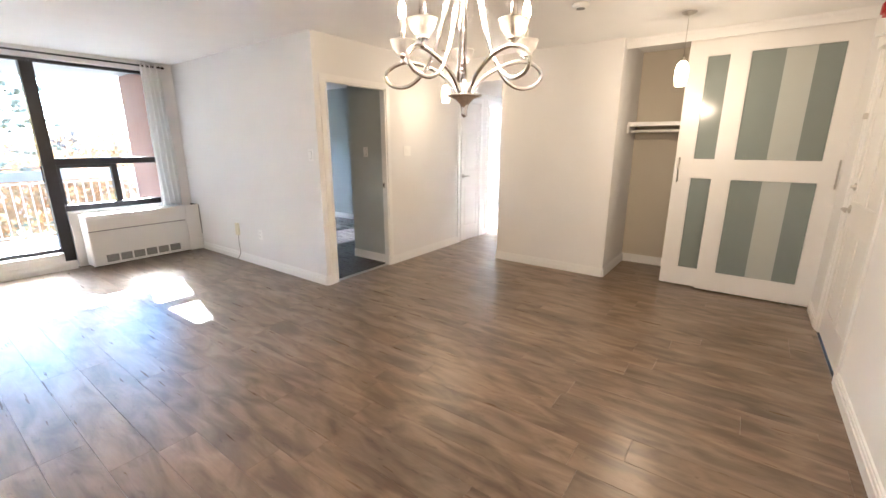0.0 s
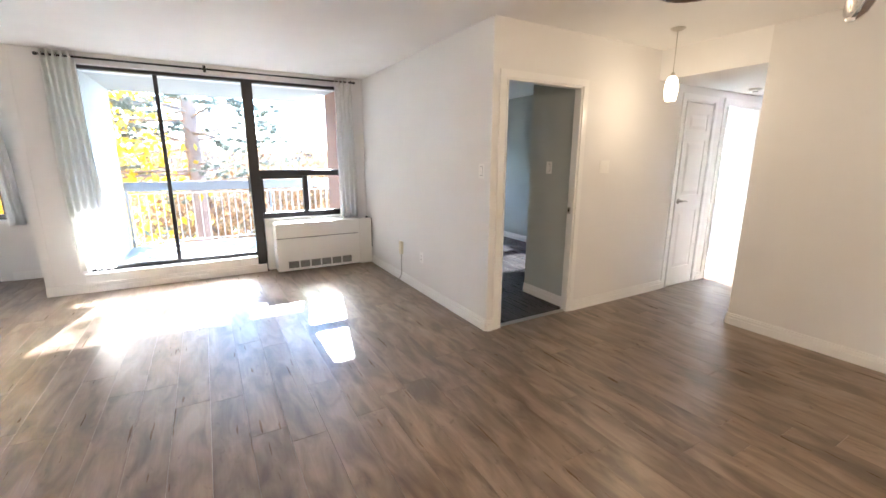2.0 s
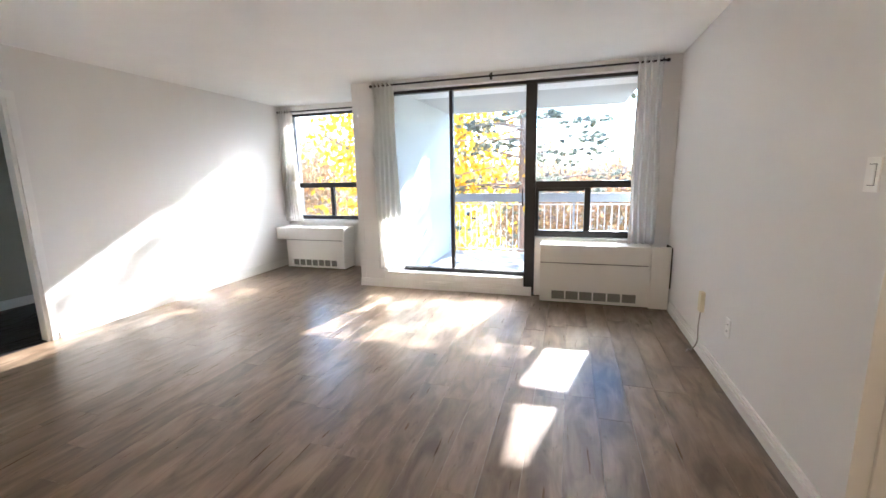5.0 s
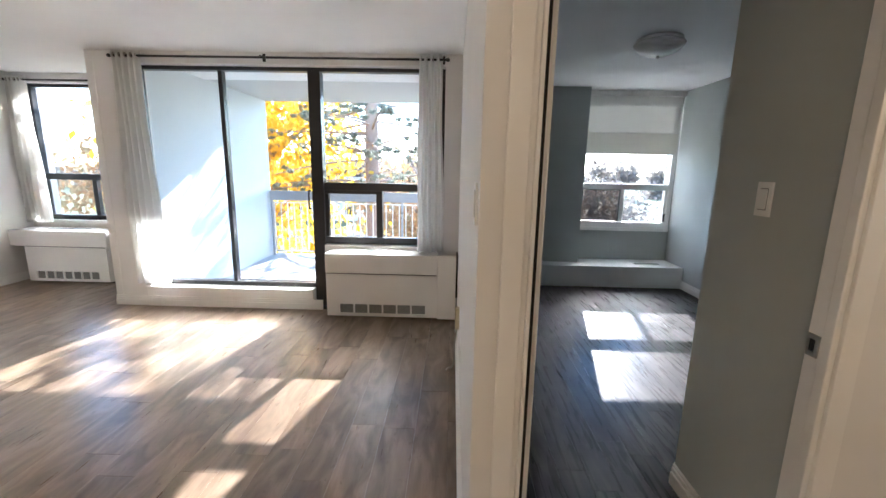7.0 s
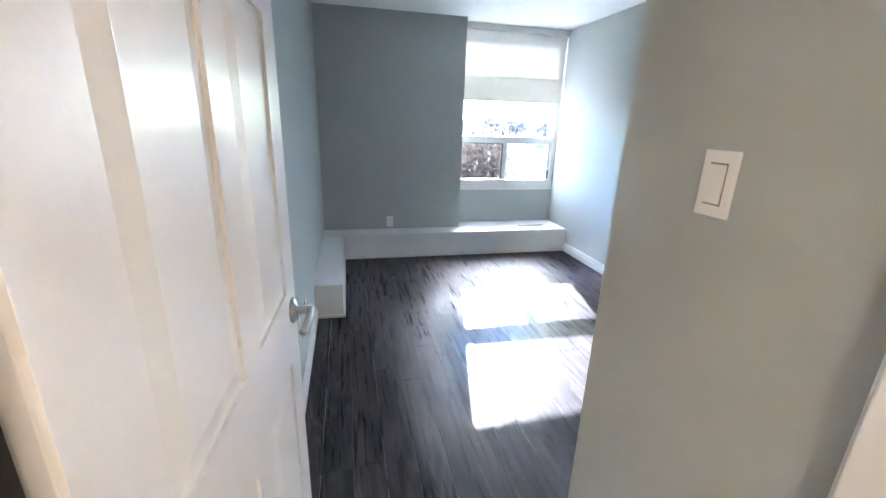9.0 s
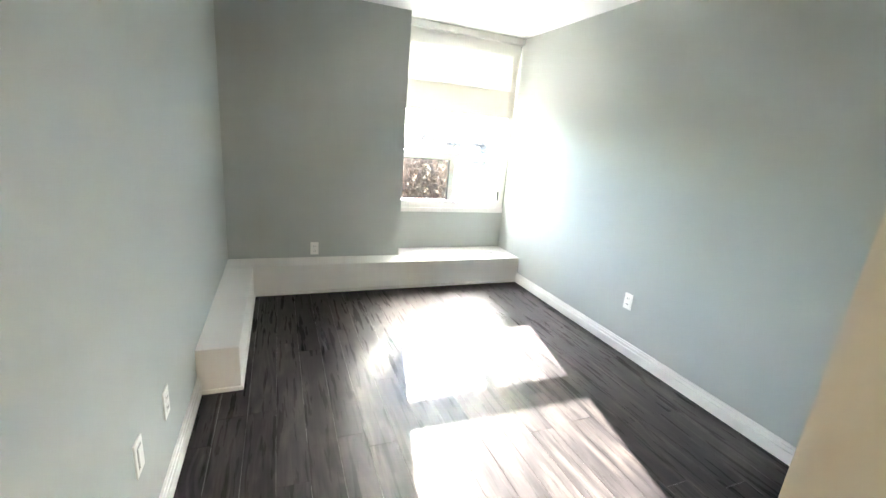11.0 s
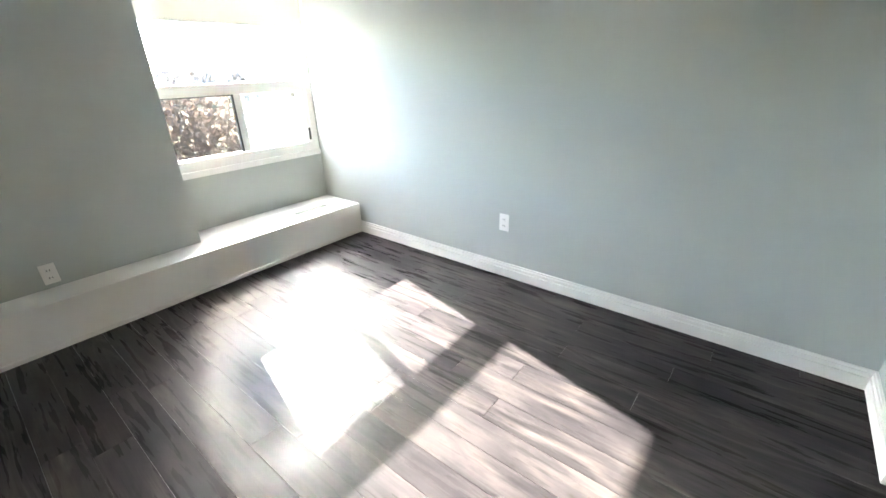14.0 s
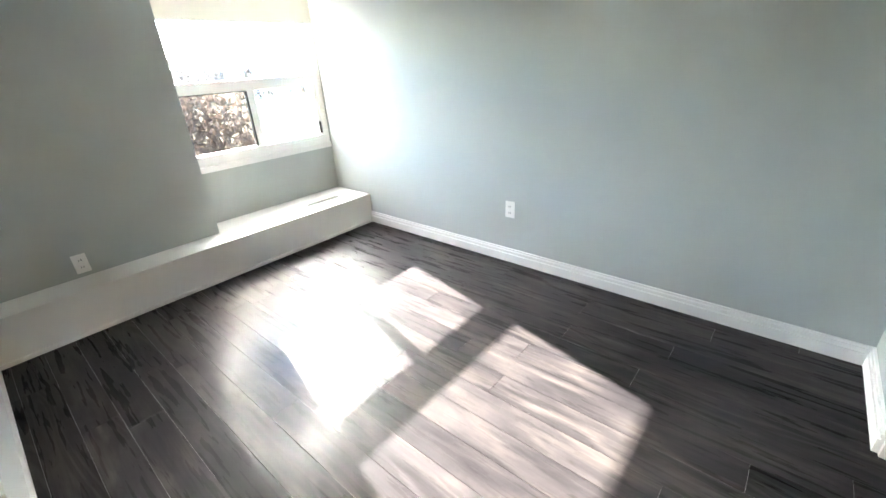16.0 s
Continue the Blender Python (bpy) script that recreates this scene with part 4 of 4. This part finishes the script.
def foliage(count, centre, radii, size, seed, hollow=0.55, flat=0.0):
    """Loose leaves scattered in clumps through a crown."""
    rng = random.Random(seed)
    bm = bmesh.new()
    clumps = []
    for _ in range(max(8, count // 60)):
        while True:
            p = Vector((rng.uniform(-1, 1), rng.uniform(-1, 1), rng.uniform(-1, 1)))
            if hollow < p.length < 1:
                break
        clumps.append(Vector((p.x * radii[0], p.y * radii[1], p.z * radii[2])) * rng.uniform(0.75, 1.1))
    for _ in range(count):
        c = rng.choice(clumps)
        s = 0.22 * min(radii)
        p = Vector(centre) + c + Vector((rng.gauss(0, s), rng.gauss(0, s), rng.gauss(0, s * (1 - flat))))
        q = Euler((rng.uniform(0, 6.3), rng.uniform(0, 6.3), rng.uniform(0, 6.3))).to_matrix()
        w = size * rng.uniform(0.6, 1.3)
        bm.faces.new([bm.verts.new(p + q @ Vector(v)) for v in ((-w, 0, 0), (0, -0.55 * w, 0.1 * w), (w, 0, 0), (0, 0.55 * w, 0.1 * w))])
    return bm


def broadleaf(place, height, radii, leaf, count, size, seed, label):
    rng = random.Random(seed)
    root = holder("tree", place, label, "tree", "autumn trees")
    part("trunk", bm_tube([(0, 0, 0), (0.1, 0.05, height * 0.3), (0.05, 0.15, height * 0.6), (0.1, 0.1, height * 0.9)], 0.03 * height, 10, True, 0.25), BARK, root)
    for i in range(9):
        a, z = rng.uniform(0, 6.28), height * rng.uniform(0.35, 0.75)
        part("limb", bm_tube(smooth_path([(0.05, 0.1, z), (radii[0] * 0.4 * math.cos(a), radii[1] * 0.4 * math.sin(a), z + 0.10 * height), (radii[0] * 0.85 * math.cos(a), radii[1] * 0.85 * math.sin(a), z + 0.16 * height)], 4), 0.011 * height, 6, True, 0.2), BARK, root)
    part("crown", foliage(count, (0, 0, height * 0.68), radii, size, seed, 0.3), leaf, root)
    return root


broadleaf((-14.6, -2.35, GZ), 13.0, (2.6, 3.1, 4.8), GOLD_LEAF, 10000, 0.12, 3, "golden autumn maple close to the windows")
broadleaf((-27, 1.5, GZ), 8.0, (3.6, 3.6, 3.0), ORANGE_LEAF, 5000, 0.16, 5, "orange-brown autumn tree on the lawn")
broadleaf((-30, 7.5, GZ), 8.5, (3.2, 3.6, 3.0), ORANGE_LEAF, 4500, 0.17, 6, "orange-brown autumn tree on the lawn")
broadleaf((-24, -12, GZ), 10, (3.4, 3.6, 3.4), ORANGE_LEAF, 4500, 0.17, 7, "orange-brown autumn tree on the lawn")

broadleaf((-20, 9.4, GZ), 7.6, (2.0, 2.3, 2.3), BARE_WOODS, 6000, 0.10, 9, "low brown leafed tree below the bedroom window")
pine = holder("tree", (-13.6, 1.3, GZ), "tall pine with a bare trunk and sparse boughs", "tree")
part("trunk", bm_tube([(0, 0, 0), (0.03, 0.02, 5), (0.0, 0.0, 10), (0.05, 0.03, 17)], 0.24, 12, True, 0.45), BARK, pine)
rng = random.Random(21)
# more boughs than the tree shows, added high up to dapple the sunlight indoors
for i in range(84):
    z, a, r = rng.uniform(7.0, 15.0), rng.uniform(0, 6.28), rng.uniform(1.2, 3.2)
    tip = Vector((r * math.cos(a), r * math.sin(a), z + rng.uniform(-0.5, 0.3)))
    limb = part("limb", bm_tube(smooth_path([(0.02, 0.02, z), tip * 0.5 + Vector((0, 0, z * 0.5 + 0.08)), tip], 4), 0.035, 6, True, 0.2), BARK, pine)
    bm = foliage(600, tip * 0.85 + Vector((0, 0, 0.15 * z)), (0.75, 0.75, 0.16), 0.034, 100 + i, 0.1, 0.5)
    part("needles", bm, NEEDLE, limb)


def house(place, w, d, h, seed):
    root = holder("house", place, "low suburban house with a grey pitched roof", "house", "far houses")
    part("wall", bm_boxes([(-d / 2, d / 2, -w / 2, w / 2, 0, h)]), SIDING, root)
    bm = bmesh.new()
    a = [bm.verts.new(v) for v in ((-d / 2 - 0.4, -w / 2 - 0.4, h), (d / 2 + 0.4, -w / 2 - 0.4, h), (d / 2 + 0.4, w / 2 + 0.4, h), (-d / 2 - 0.4, w / 2 + 0.4, h), (0, -w / 2 + 1, h + 1.9), (0, w / 2 - 1, h + 1.9))]
    for f in ((3, 2, 1, 0), (0, 1, 4), (1, 2, 5, 4), (2, 3, 5), (3, 0, 4, 5)):
        bm.faces.new([a[i] for i in f])
    part("roof", bm, ROOFING, root)
    for y in (-w / 3, 0, w / 3):
        part("window", bm_boxes([(d / 2, d / 2 + 0.05, y - 0.7, y + 0.7, 1.0, 2.2)]), DARKGAP, root, "dark window")


for i, y in enumerate((-34, -16, 3, 15)):
    house((-66 - 3 * (i % 2), y, GZ), 12, 9, 4.6, i)
far = foliage(16000, (-140, 0, GZ + 4), (22, 150, 6.5), 0.9, 77, 0.0)
tagged(new("far_woods", mesh_of("far_woods", far, BARE_WOODS)), "far belt of brown autumn woods", "woods", kind="stuff")


# ---- floor boards ----
def board_mesh(length, width, material):
    bm = bmesh.new()
    e, g = 0.0009, 0.0004
    x, y = length / 2 - g, width / 2 - g
    lo = [bm.verts.new(v) for v in ((-x, -y, -0.012), (x, -y, -0.012), (x, y, -0.012), (-x, y, -0.012))]
    mid = [bm.verts.new((v.co.x, v.co.y, -e)) for v in lo]
    hi = [bm.verts.new((v.co.x - math.copysign(e, v.co.x), v.co.y - math.copysign(e, v.co.y), 0)) for v in lo]
    for a, b in ((lo, mid), (mid, hi)):
        for k in range(4):
            bm.faces.new((a[k], a[(k + 1) % 4], b[(k + 1) % 4], b[k]))
    bm.faces.new(hi)
    return mesh_of("floor_board", bm, material)


def lay(root, spans, y0, y1, width, length, material, seed, breaks=()):
    """Boards along x in rows; spans(y) gives the stretches of x that a row covers."""
    rng, cache, y = random.Random(seed), {}, y0
    while y < y1 - 0.005:
        w = min([width, y1 - y] + [b - y for b in breaks if b > y + 1e-6])
        for a, b in spans(y + w / 2):
            x = a - rng.uniform(0.1, 0.9) * length
            while x < b:
                p, q = max(x, a), min(x + length, b)
                x += length
                if q - p < 0.01:
                    continue
                key = (round(q - p, 3), round(w, 3))
                if key not in cache:
                    cache[key] = board_mesh(q - p, w, material)
                ob = new("floor_board", cache[key])
                ob.parent = root
                ob.location = ((p + q) / 2, y + w / 2, 0)
        y += w


def living_spans(y):
    if y < STUB_S:
        return [(BAY_W, STUB_X)]
    if y < -0.07:
        return [(BAY_W, LIV_E)]
    if y < LIV_N:
        return [(LIV_W, LIV_E)]
    if y < 5.45:
        return [(-4.13, LIV_E)]
    if y < 6.27:
        return [(-4.13, -3.19), (-1.86, LIV_E)]
    return [(-4.13, -3.19)]


floor = thing("floor", bm_boxes([(BAY_W - 0.1, LIV_E + 0.1, LIV_S - 0.05, LIV_N + 0.02, -0.05, -0.013), (-4.14, LIV_E + 0.1, LIV_N + 0.02, 8.2, -0.05, -0.013)]), SUBFLOOR, "grey-brown wood laminate floor with cloudy grain", "floor", kind="structure")
lay(floor, living_spans, LIV_S, 8.15, 0.18, 1.24, LIVING_WOOD, 11, (STUB_S, -0.07, LIV_N, 5.45, 6.27))
floor2 = thing("floor_bedroom", bm_boxes([(-8.7, -4.14, LIV_N + 0.03, 6.36, -0.05, -0.013)]), SUBFLOOR, "dark espresso wood laminate floor with visible grain", "floor", kind="structure")
lay(floor2, lambda y: [(-8.2, -4.13 if 3.53 < y < 4.365 else -4.165)], BED_S - 0.02, BED_N + 0.01, 0.135, 1.21, DARK_WOOD, 12)
floor3 = thing("floor_side_room", bm_boxes([(-8.3, -2.2, -4.35, LIV_S, -0.05, -0.013)]), SUBFLOOR, "dark brown wood floor of the side room", "floor", kind="structure")
lay(floor3, lambda y: [(-8.2, -2.3)] if y < LIV_S - 0.1 else [(-4.70, -3.92)], -3.45, LIV_S, 0.18, 1.4, DARK_WOOD, 13)
thing("floor_white_room", bm_boxes([(-7.4, -4.14, 6.36, 9.3, -0.05, 0.0)]), paint("pale_floor", (0.5, 0.46, 0.42), 0.35, 0.08, 4), "pale floor of the bright room", "floor", kind="structure")
